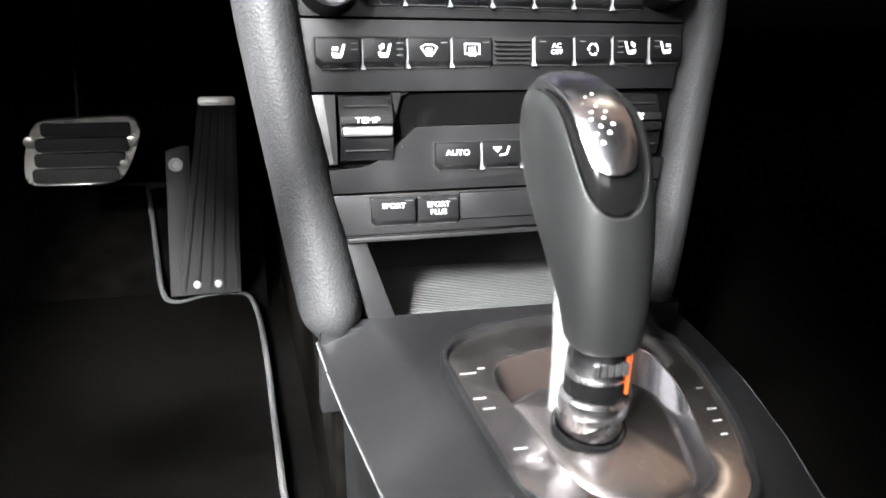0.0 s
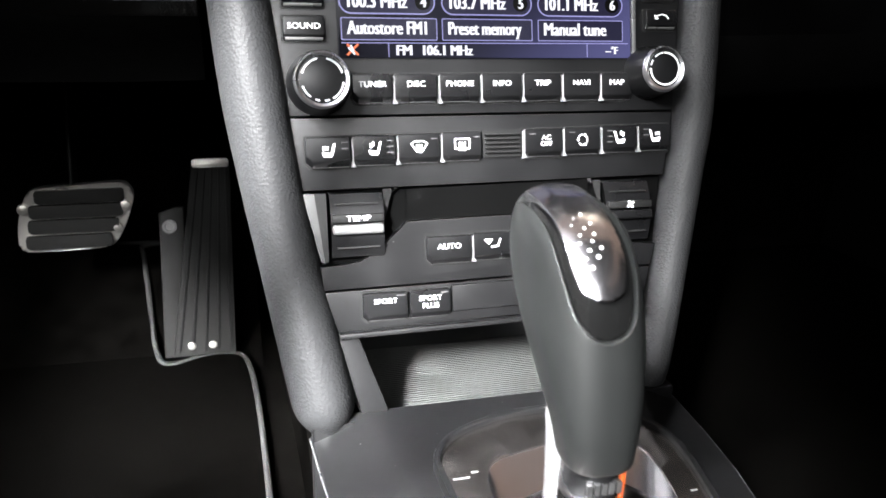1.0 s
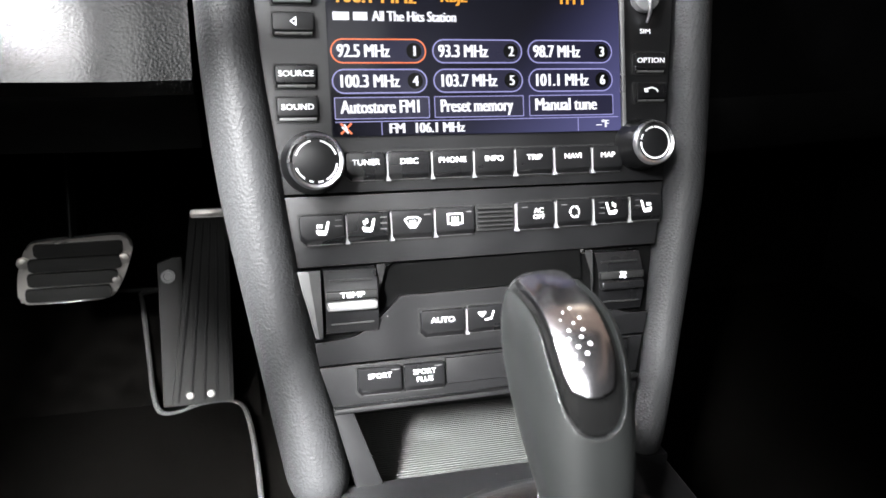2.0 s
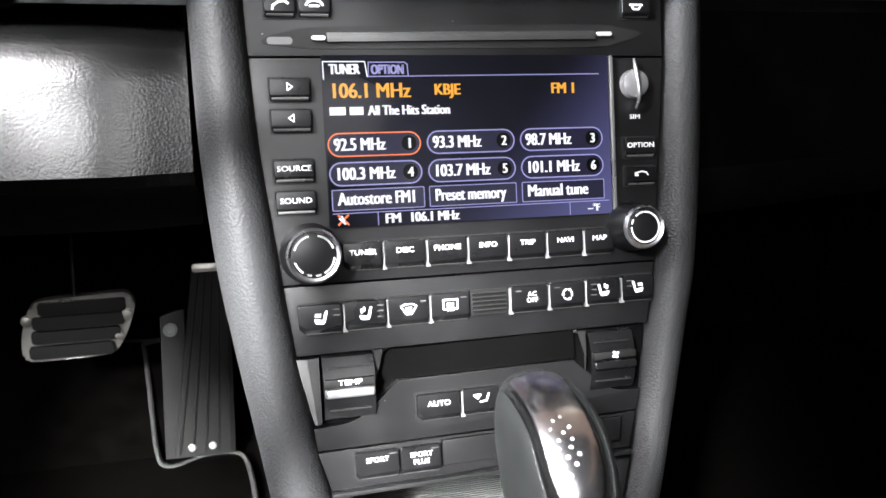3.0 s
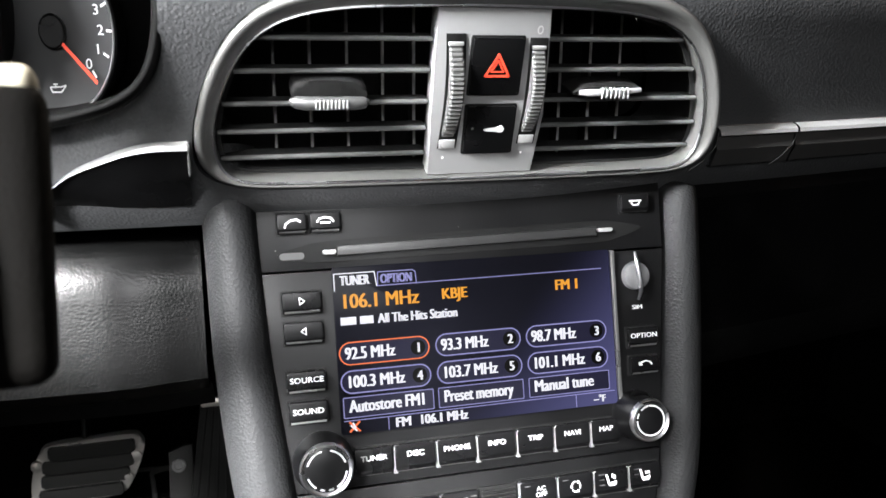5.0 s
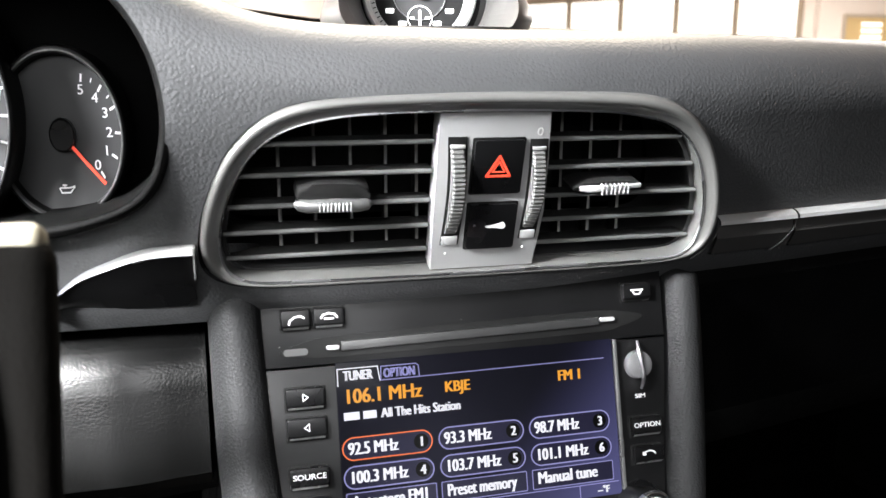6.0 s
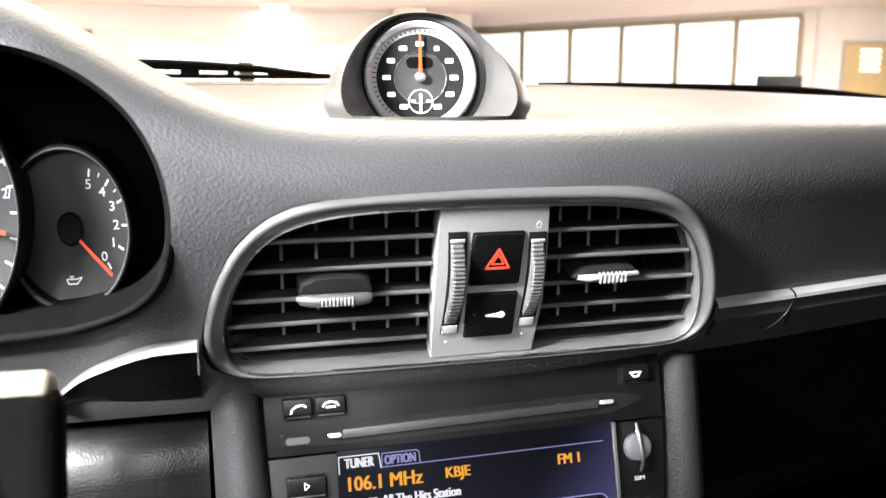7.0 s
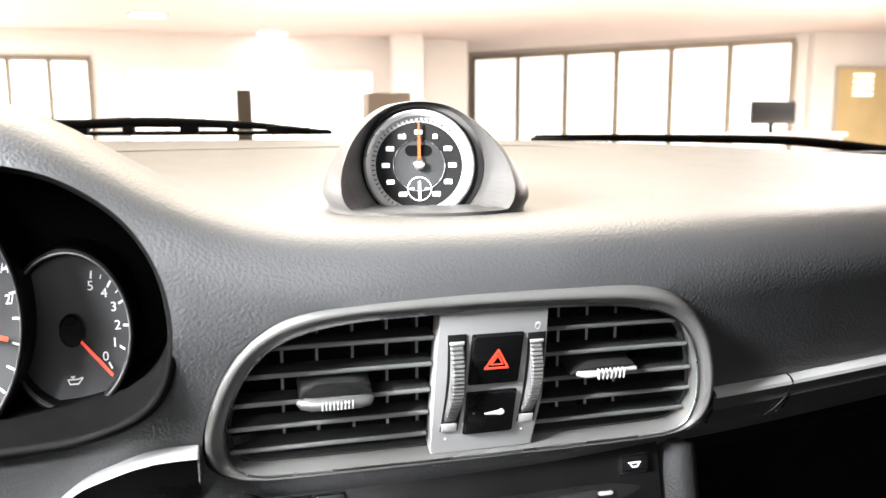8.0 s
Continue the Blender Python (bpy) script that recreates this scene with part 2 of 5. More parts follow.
def ring(outer, inner, y0, y1, r=0.0, seg=2, axis="y"):
    """A frame between two outlines with the same number of points."""
    b = bmesh.new()
    place = (lambda p, d: (p[0], d, p[1])) if axis == "y" else (lambda p, d: (p[0], p[1], d))
    of, ob_, if_, ib = [[b.verts.new(place(p, d)) for p in pts] for pts, d in ((outer, y0), (outer, y1), (inner, y0), (inner, y1))]
    n = len(outer)
    edges = []
    for i in range(n):
        j = (i + 1) % n
        f = b.faces.new((of[i], of[j], if_[j], if_[i]))
        b.faces.new((ob_[i], ib[i], ib[j], ob_[j]))
        b.faces.new((of[i], ob_[i], ob_[j], of[j]))
        b.faces.new((if_[i], if_[j], ib[j], ib[i]))
        edges += [b.edges.get((of[i], of[j])), b.edges.get((if_[i], if_[j]))]
    if r:
        bmesh.ops.bevel(b, geom=edges, offset=r, segments=seg, profile=0.5, affect="EDGES")
    return b


def spline(pts, per=8, closed=True):
    """A smooth line through the points."""
    out, n = [], len(pts)
    for i in range(n if closed else n - 1):
        p0, p1, p2, p3 = [Vector(pts[(i + k) % n] if closed else pts[min(max(i + k, 0), n - 1)]) for k in (-1, 0, 1, 2)]
        for k in range(per):
            t = k / per
            out.append(tuple(0.5 * ((2 * p1) + (p2 - p0) * t + (2 * p0 - 5 * p1 + 4 * p2 - p3) * t * t + (3 * p1 - p0 - 3 * p2 + p3) * t ** 3)))
    if not closed:
        out.append(tuple(pts[-1]))
    return out


def turned(profile, n=40, axis="y", bm=None, at=(0, 0, 0), cap=True):
    """A turned body: profile of (radius, depth) along an axis."""
    b = bmesh.new()
    rows = []
    for r, d in profile:
        row = []
        for k in range(n):
            a = 2 * math.pi * k / n
            u, w = r * math.cos(a), r * math.sin(a)
            row.append(b.verts.new((at[0] + u, at[1] + d, at[2] + w) if axis == "y" else (at[0] + u, at[1] + w, at[2] + d)))
        rows.append(row)
    for p, q in zip(rows, rows[1:]):
        for k in range(n):
            b.faces.new((p[k], p[(k + 1) % n], q[(k + 1) % n], q[k]))
    if cap:
        if cap != "end":
            b.faces.new(rows[0])
        b.faces.new(rows[-1][::-1])
    return join(bm, b)


def tube(pts, radius, n=16, squash=(1, 1), bm=None, up=(0, 0, 1)):
    """A round bar along points; radius is a number or one for each point."""
    b = bmesh.new()
    pts = [Vector(p) for p in pts]
    rows = []
    for i, p in enumerate(pts):
        d = (pts[min(i + 1, len(pts) - 1)] - pts[max(i - 1, 0)]).normalized()
        s = d.cross(Vector(up))
        s = (s if s.length > 1e-4 else d.cross(Vector((1, 0, 0)))).normalized()
        u = s.cross(d)
        r = radius[i] if isinstance(radius, (list, tuple)) else radius
        rows.append([b.verts.new(p + s * r * squash[0] * math.cos(2 * math.pi * k / n) + u * r * squash[1] * math.sin(2 * math.pi * k / n)) for k in range(n)])
    for p, q in zip(rows, rows[1:]):
        for k in range(n):
            b.faces.new((p[k], p[(k + 1) % n], q[(k + 1) % n], q[k]))
    b.faces.new(rows[0])
    b.faces.new(rows[-1][::-1])
    return join(bm, b)


def loft(rows, closed=False, caps=False):
    b = bmesh.new()
    vs = [[b.verts.new(p) for p in row] for row in rows]
    for p, q in zip(vs, vs[1:]):
        n = len(p)
        for k in range(n if closed else n - 1):
            b.faces.new((p[k], p[(k + 1) % n], q[(k + 1) % n], q[k]))
    if caps:
        b.faces.new(vs[0])
        b.faces.new(vs[-1][::-1])
    return b


def thick(rows, d):
    """A sheet from a grid of points, d thick along the offset vector d."""
    b = loft(rows)
    geom = bmesh.ops.extrude_face_region(b, geom=b.faces[:])
    for v in geom["geom"]:
        if isinstance(v, bmesh.types.BMVert):
            v.co += Vector(d)
    return b


def chaikin(pts, n=3):
    """A closed line with its corners cut round."""
    for _ in range(n):
        out = []
        for i in range(len(pts)):
            p, q = Vector(pts[i]), Vector(pts[(i + 1) % len(pts)])
            out += [tuple(p * 0.75 + q * 0.25), tuple(p * 0.25 + q * 0.75)]
        pts = out
    return pts


def resample(pts, n):
    seg = [(Vector(pts[(i + 1) % len(pts)]) - Vector(p)).length for i, p in enumerate(pts)]
    total, out, i, acc = sum(seg), [], 0, 0.0
    for k in range(n):
        d = total * k / n
        while acc + seg[i] < d:
            acc += seg[i]
            i += 1
        f = (d - acc) / seg[i]
        out.append(tuple(Vector(pts[i]) * (1 - f) + Vector(pts[(i + 1) % len(pts)]) * f))
    return out


def rrect(x0, x1, z0, z1, r, n=5):
    out = []
    for cx, cz, a0 in ((x1 - r, z1 - r, 0), (x0 + r, z1 - r, 90), (x0 + r, z0 + r, 180), (x1 - r, z0 + r, 270)):
        for k in range(n + 1):
            a = radians(a0 + 90 * k / n)
            out.append((cx + r * math.cos(a), cz + r * math.sin(a)))
    return out


def words(text, x, z, size, mat, parent, y=0.0, align="LEFT", name="lettering", m=None, squeeze=1.0, bold=0.0, width=0.0):
    """Raised print in the xz plane that faces -y; size: the height of a capital."""
    cu = bpy.data.curves.new("print", "FONT")
    cu.body, cu.size, cu.align_x, cu.align_y = text, size / 0.69, align, "BOTTOM_BASELINE"
    cu.extrude, cu.resolution_u = 0.00008, 3
    src = bpy.data.objects.new("print", cu)
    scene.collection.objects.link(src)
    bpy.context.view_layer.update()
    me = bpy.data.meshes.new_from_object(src)
    bpy.data.objects.remove(src)
    if width:
        xs_ = [v_.co.x for v_ in me.vertices]
        squeeze = (width - bold) / (max(xs_) - min(xs_))
    me.transform(Matrix.Translation((x, y, z)) @ Euler((math.pi / 2, 0, 0)).to_matrix().to_4x4() @ Matrix.Diagonal((squeeze, 1, 1, 1)))
    if bold:
        b = bmesh.new()
        b.from_mesh(me)
        twin = bmesh.ops.duplicate(b, geom=b.verts[:] + b.edges[:] + b.faces[:])
        bmesh.ops.translate(b, vec=(bold, -0.00003, 0), verts=[g for g in twin["geom"] if isinstance(g, bmesh.types.BMVert)])
        b.to_mesh(me)
        b.free()
    if m is not None:
        me.transform(m)
    me.materials.clear()
    me.materials.append(mat)
    ob = new(name, me)
    ob.parent = parent
    return ob


def strokes(lines, w, mat, parent, y, name="icon", depth=0.0002):
    """An icon drawn with bars along lines of (x, z) points."""
    b = None
    for pts in lines:
        for p, q in zip(pts, pts[1:]):
            p, q = Vector(p), Vector(q)
            d = (q - p)
            if d.length < 1e-6:
                continue
            d.normalize()
            s = Vector((-d.y, d.x)) * w / 2
            e = d * w * 0.4
            b = prism([tuple(p - e - s), tuple(q + e - s), tuple(q + e + s), tuple(p - e + s)], y - depth, y, bm=b)
    return part(name, b, mat, parent, smooth=False)


def cut(ob, cutter_bm, how="DIFFERENCE"):
    """Takes the volume of a closed mesh out of an object, or keeps only what lies in it."""
    me = bpy.data.meshes.new("cutter")
    bmesh.ops.recalc_face_normals(cutter_bm, faces=cutter_bm.faces)
    cutter_bm.to_mesh(me)
    cutter_bm.free()
    tool = new("cutter", me)
    tool.matrix_world = ob.matrix_world
    mod = ob.modifiers.new("cut", "BOOLEAN")
    mod.operation, mod.object, mod.solver = how, tool, "EXACT"
    bpy.context.view_layer.update()
    got = bpy.data.meshes.new_from_object(ob.evaluated_get(bpy.context.evaluated_depsgraph_get()))
    ob.modifiers.clear()
    old = ob.data
    ob.data = got
    bpy.data.objects.remove(tool)
    bpy.data.meshes.remove(old)
    return ob


# ---------------------------------------------------------------- the showroom round the car
GROUND = -0.22
floor_ob = part("floor", box(-24, 24, -12, 32, GROUND - 0.2, GROUND), M_TILE, smooth=False)
tagged(floor_ob, "pale polished showroom floor", "floor", kind="structure")
ceil_ob = part("ceiling", box(-24, 24, -12, 32, 3.3, 3.5), M_CEIL, smooth=False)
tagged(ceil_ob, "white showroom ceiling", "ceiling", kind="structure")
for nm, d in (("wall_north", (-24, 24, 31.7, 32)), ("wall_south", (-24, 24, -12.3, -12)), ("wall_west", (-24.3, -24, -12, 31.7)), ("wall_east", (24, 24.3, -12, 31.7))):
    w = part(nm, box(d[0], d[1], d[2], d[3], GROUND, 3.3), M_WALL, smooth=False)
    tagged(w, "white painted showroom wall", "wall", kind="structure")


def window_wall(name, m, width, z0, z1, panes, mat, half):
    t = thing(name, m, "tall bright window with pale blinds and thin mullions", "window", kind="structure")
    step = width / panes
    for k in range(panes):
        part("pane", box(k * step + half, (k + 1) * step - half, -0.03, -0.004, z0 + 0.04, z1 - 0.04), M_FROST, t, smooth=False)
    for k in range(panes + 1):
        part("mullion", box(k * step - half, k * step + half, -0.1, -0.004, z0, z1, 0.01), mat, t)
    part("header", box(-0.04, width + 0.04, -0.1, -0.004, z1, z1 + 0.12, 0.01), mat, t)
    return t


# the glazed side runs slantwise behind the column towards the passenger side
SLANT = pose(8.55, 28.05, 0, 0, 0, -46.4)
# windows 1 and 3 carry the panes' glare in their paler mullion colour
window_wall("window_1", SLANT, 10.75, -0.2, 3.05, 6, M_PALED, 0.08)
window_wall("window_2", pose(-13.0, 24.0, 0), 9.2, -0.2, 2.5, 9, M_MULLION, 0.055)
window_wall("window_3", pose(-2.85, 24.0, 0), 6.95, -0.2, 2.3, 7, M_WALL, 0.04)
for nm, m, x0, x1 in (("wall_partition", pose(0, 24.0, 0), -23.9, 7.1), ("wall_glazed", SLANT, -4.5, 11.15), ("wall_office", pose(16.4, 19.75, 0), -0.2, 7.5)):
    w = part(nm, box(x0, x1, 0.0, 0.2, GROUND, 3.3), M_WALL, smooth=False)
    w.matrix_world = m
    tagged(w, "white painted showroom partition wall", "wall", kind="structure")
column = part("column", box(4.5, 5.35, 22.6, 23.3, GROUND, 3.3, 0.03), M_WALL)
tagged(column, "square white showroom column", "column", kind="structure")


def ceiling_lamp(x, y):
    t = thing("ceiling_lamp", pose(x, y, 3.3), "round recessed ceiling lamp, switched on", "ceiling lamp", "ceiling lamps")
    part("trim_ring", turned([(0.46, -0.03), (0.46, 0.0), (0.4, 0.0), (0.4, -0.03)], 32, "z", cap=False), M_WALL, t)
    part("lens", turned([(0.4, -0.012), (0.15, -0.015), (0.01, -0.016)], 32, "z"), M_LAMP, t)


for x, y in ((-1.88, 20.3), (1.15, 23.4), (1.0, 17.4), (-5.5, 17), (-9, 21)):
    ceiling_lamp(x, y)
door = thing("door_1", pose(16.98, 19.75, GROUND), "tan office doorway with lit lamps inside", "doorway", kind="structure")
part("opening", box(0.05, 2.7, -0.06, -0.004, 0.0, 2.5), M_TAN, door, smooth=False)
for z in (1.72, 1.9, 2.08, 2.26):
    part("inner_lamp", box(0.62, 1.3, -0.09, -0.06, z, z + 0.1), M_FROST, door, smooth=False)
part("door_frame", box(0.0, 0.05, -0.12, -0.004, 0.0, 2.5), M_FRAME, door, smooth=False)
part("door_head", box(0.0, 2.8, -0.12, -0.004, 2.5, 2.58), M_FRAME, door, smooth=False)
desk = thing("sales_desk", pose(6.9, 9.0, GROUND), "plain white showroom desk with side panels", "desk")
part("top", box(-0.9, 0.9, -0.35, 0.35, 0.72, 0.76, 0.01), M_WALL, desk)
for x in (-0.85, 0.81):
    part("side", box(x, x + 0.04, -0.33, 0.33, 0.0, 0.72), M_WALL, desk)
mon = thing("computer_monitor", pose(6.9, 9.0, GROUND + 0.76), "dark computer monitor on the showroom desk", "monitor")
part("screen", box(-0.34, 0.34, -0.02, 0.02, 0.12, 0.42, 0.01), M_SLAT, mon)
part("foot", box(-0.12, 0.12, -0.1, 0.1, 0.0, 0.015, 0.005), M_DARK, mon)
part("stem", box(-0.03, 0.03, 0.02, 0.05, 0.01, 0.2, 0.005), M_DARK, mon)
for x, w, z1, lab, mt in ((0.05, 0.16, 1.27, "dark narrow floor display stand", M_STAND), (1.66, 0.5, 1.25, "brown wooden showroom cabinet", M_FRAME), (4.5, 0.3, 1.0, "green leafy plant in a pot", M_FRAME)):
    if "plant" in lab:
        t = thing("potted_plant", pose(x, 9.0, GROUND), lab, "plant")
        part("pot", turned([(0.14, 0.0), (0.18, 0.35), (0.15, 0.35)], 20, "z"), M_WALL, t)
        leaf = None
        rnd = random.Random(3)
        for k in range(60):
            a, e, l = rnd.uniform(0, 6.283), rnd.uniform(0.3, 1.3), rnd.uniform(0.25, 0.5)
            d = Vector((math.cos(a) * math.cos(e), math.sin(a) * math.cos(e), math.sin(e)))
            s = d.cross(Vector((0, 0, 1))).normalized() * 0.03
            p0 = Vector((0, 0, 0.35))
            q = [p0, p0 + d * l * 0.5 + s, p0 + d * l - Vector((0, 0, 0.05)), p0 + d * l * 0.5 - s]
            f = bmesh.new()
            f.faces.new([f.verts.new(c) for c in q])
            leaf = join(leaf, f)
        tagged(part("leaves", leaf, M_LEAF, t, smooth=False), kind="stuff")
    else:
        t = thing("display_stand" if "stand" in lab else "cabinet", pose(x, 9.0, GROUND), lab, "stand" if "stand" in lab else "cabinet")
        part("body", box(-w / 2, w / 2, -0.2, 0.2, 0.05, z1, 0.01), mt, t)
        part("plinth", box(-w / 2 + 0.02, w / 2 - 0.02, -0.18, 0.18, 0.0, 0.05), M_DARK, t)

# ---------------------------------------------------------------- the car's shell
shell = thing("cabin_shell", pose(0, 0, 0), "black headliner and cabin sides, passenger window filled by an unseen panel", "car body", kind="structure")
# unseen roof, kept short and narrow so that the added lamps reach in
part("roof", box(-0.46, 0.5, -1.3, -0.12, 1.02, 1.06, 0.02), M_CLOTH, shell)
part("passenger_door", box(0.66, 0.74, -1.3, 0.6, 0.0, 0.57, 0.02), M_DARK, shell)
# unseen panel added over the passenger window to keep light out
part("unseen_side_blocker", box(0.66, 0.69, -1.3, -0.25, 0.57, 1.04), M_CLOTH, shell)
part("rear_bulkhead", box(-0.7, 0.7, -1.36, -1.3, 0.0, 1.04), M_CLOTH, shell)
part("firewall", box(-0.75, 0.75, 0.5, 0.54, 0.0, 0.56), M_CARPET, shell)
part("left_sill", box(-0.75, -0.62, -1.3, 0.54, 0.0, 0.2, 0.02), M_DARK, shell)
part("left_kick_panel", box(-0.62, -0.58, 0.0, 0.54, 0.0, 0.56), M_CARPET, shell)
part("door_pillar", box(-0.72, -0.62, 0.1, 0.5, 0.2, 0.66, 0.02), M_DARK, shell)
car_floor = part("cabin_floor", box(-0.62, 0.66, -1.3, 0.52, -0.05, 0.045), M_CARPET, smooth=False)
tagged(car_floor, "black carpeted car floor", "carpet", kind="structure")

# ---------------------------------------------------------------- head unit
radio = thing("head_unit", DASH, "black car radio and navigation unit with lit colour display", "car radio")
part("upper_panel", prism([(-0.1035, 0.1062), (0.1062, 0.1062), (0.1062, 0.141), (-0.103, 0.141)], 0.0, 0.03, 0.0012), M_PANEL, radio)
part("fascia", prism([(-0.0945, 0.0012), (0.098, 0.0012), (0.1062, 0.1055), (-0.1035, 0.1055)], 0.0, 0.03, 0.0008), M_PANEL, radio)


def button(x0, x1, z0, z1, parent, proud=0.0032, mat=M_BUTTON, edge=True, name="button", cutl=0.0, r=0.0014):
    """A key cap with a bright lower edge; cutl takes off its lower left corner."""
    def outline(a, lo):
        """The key's outline, a in from all sides and lo up from below, with soft corners."""
        c, d = 0.0007, cutl + 0.0007
        return [(x0 + a + d, z0 + lo), (x1 - a - c, z0 + lo), (x1 - a, z0 + lo + c), (x1 - a, z1 - a - c), (x1 - a - c, z1 - a), (x0 + a + c, z1 - a), (x0 + a, z1 - a - c), (x0 + a, z0 + lo + d)]
    low = 0.2 * (z1 - z0)
    levels = ((0.0, 0.0, 0.001), (0.0, 0.0, -proud * 0.38), (0.0001, 0.0003, -proud * 0.46), (0.0001, low * 0.82, -proud * 0.9), (0.0003, low, -proud * 0.98), (0.0006, low * 1.2, -proud))
    b = part(name, loft([[(px, y, pz) for px, pz in outline(a, lo)] for a, lo, y in levels], closed=True, caps=True), mat, parent, sharp=28)
    part("gap", prism([(px, pz) for px, pz in outline(-0.0008, -0.001)], -0.0004, 0.001), M_DARK, b)
    # light on the lower chamfer, put into a strip of paler colour
    if edge is False:
        part("lit_lower_bevel", box(x0 + cutl + 0.0008, x1 - 0.0008, -proud * 0.46 - 0.0002, 0.0, z0 + 0.00005, z0 + 0.00055, 0.0002, 1), M_SLAT, b)
    else:
        part("bright_edge", loft([[(x, y, z) for x in (x0 + cutl + 0.0009, x1 - 0.0009)] for y, z in ((0.0, z0 - 0.0001), (-proud * 0.46, z0 + 0.0001), (-proud * 0.62 - 0.0003, z0 + low * 0.36), (-proud * 0.72 - 0.0003, z0 + low * 0.56), (-proud * 0.6, z0 + low * 0.6))]), edge if edge is not True else M_KEYEDGE, b)
    return b


def side_edge(b, x, z0, z1, proud):
    """The bright left flank and foot of a key."""
    part("bright_flank", box(x, x + 0.0005, -proud + 0.0004, 0.0, z0, z1 - 0.001, 0.0002, 1), M_KEYEDGE, b)
    part("bright_foot", prism([(x - 0.0004, z0 - 0.0003), (x + 0.0016, z0 - 0.0003), (x + 0.0005, z0 + 0.002), (x - 0.0002, z0 + 0.002)], -proud * 0.8, 0.0), M_KEYEDGE, b)


PR = 0.0032
handset = [(-0.0042, -0.001), (-0.003, 0.0006), (0, 0.0013), (0.003, 0.0006), (0.0042, -0.001)]


def at(pts, x, z, s=1.0, turn=0.0):
    c, d = math.cos(radians(turn)), math.sin(radians(turn))
    return [(x + s * (p * c - q * d), z + s * (p * d + q * c)) for p, q in pts]


b = button(-0.094, -0.0803, 0.1238, 0.1332, radio)
strokes([at(handset, -0.0872, 0.1288, 0.9, 20)], 0.0009, M_WHITE, b, -PR - 0.0001)
b = button(-0.0787, -0.0643, 0.1238, 0.1332, radio)
strokes([at(handset, -0.0715, 0.1296, 0.9), [(-0.0735, 0.1282), (-0.0695, 0.1282)]], 0.0009, M_WHITE, b, -PR - 0.0001)
b = button(0.0825, 0.0982, 0.1255, 0.1348, radio, edge=False)
strokes([[(0.0868, 0.1312), (0.0934, 0.1312)], [(0.0878, 0.1302), (0.0888, 0.129), (0.0914, 0.129), (0.0924, 0.1302)]], 0.0008, M_WHITE, b, -PR - 0.0001)
part("indicator_lens", prism(rrect(-0.0935, -0.082, 0.1115, 0.1148, 0.0016), -0.0006, 0.001), M_DIM, radio)
slot_pts = [(-0.096, 0.1128), (-0.085, 0.1105), (-0.06, 0.1095), (0.06, 0.1105), (0.08, 0.1125), (0.094, 0.1175), (0.08, 0.1208), (0.06, 0.1218), (-0.06, 0.1198), (-0.085, 0.1172)]
part("disc_slot", prism(spline(slot_pts, 5), -0.0004, 0.002), M_DARK, radio)
part("disc_flap", prism([(-0.0665, 0.1122), (0.068, 0.1142), (0.068, 0.1188), (-0.0665, 0.1168)], -0.0022, 0.001, 0.0012), M_SLAT, radio)
part("flap_tip", prism(rrect(-0.0735, -0.067, 0.1132, 0.1152, 0.001), -0.0022, 0.001, 0.0005), M_EDGE, radio)
part("flap_tip", prism(rrect(0.0685, 0.077, 0.116, 0.118, 0.001), -0.0022, 0.001, 0.0005), M_EDGE, radio)

for z0, z1, s, tri in ((0.0862, 0.0962, "", 1), (0.072, 0.082, "", -1), (0.049, 0.059, "SOURCE", 0), (0.0343, 0.0448, "SOUND", 0)):
    b = button(-0.0938, -0.0755, z0, z1, radio, edge=M_EDGE)
    if s:
        words(s, -0.0847, z0 + 0.0048, 0.0025, M_WHITE, b, -PR - 0.0001, "CENTER", squeeze=1.15, bold=0.00005)
    else:
        strokes([[(-0.0847 - 0.0011 * tri, z0 + 0.0075), (-0.0847 + 0.0012 * tri, z0 + 0.0058), (-0.0847 - 0.0011 * tri, z0 + 0.0041), (-0.0847 - 0.0011 * tri, z0 + 0.0075)]], 0.0004, M_WHITE, b, -PR - 0.0001)
b = button(0.082, 0.0988, 0.0548, 0.0648, radio)
words("OPTION", 0.0904, 0.0596, 0.0025, M_WHITE, b, -PR - 0.0001, "CENTER", squeeze=1.12, bold=0.00005)
b = button(0.0822, 0.0988, 0.0405, 0.0498, radio)
strokes([[(0.0868, 0.0455), (0.088, 0.0468), (0.0905, 0.0474), (0.0928, 0.0468), (0.0938, 0.0456)], [(0.0868, 0.0455), (0.0882, 0.0455)], [(0.0868, 0.0455), (0.0868, 0.0468)]], 0.0007, M_WHITE, b, -PR - 0.0001)

# card lock: a clear dome with a bright bar across
lock = part("card_lock", turned([(0.0078, 0.0), (0.0078, -0.0015), (0.0068, -0.0032), (0.004, -0.0042), (0.0005, -0.0045)], 32, "y", at=(0.089, 0, 0.092)), M_LENS, radio)
part("lock_bar", tube(spline([(0.0893, -0.002, 0.0795), (0.0898, -0.0045, 0.085), (0.0888, -0.0055, 0.092), (0.0882, -0.0045, 0.099), (0.0888, -0.002, 0.1045)], 5, False), [0.0007 + 0.00035 * math.sin(math.pi * q_ / 10) ** 2 for q_ in range(21)], 10), M_SATIN, lock)
words("SIM", 0.0892, 0.0745, 0.0022, M_WHITE, radio, -0.0002, "CENTER", squeeze=1.3)


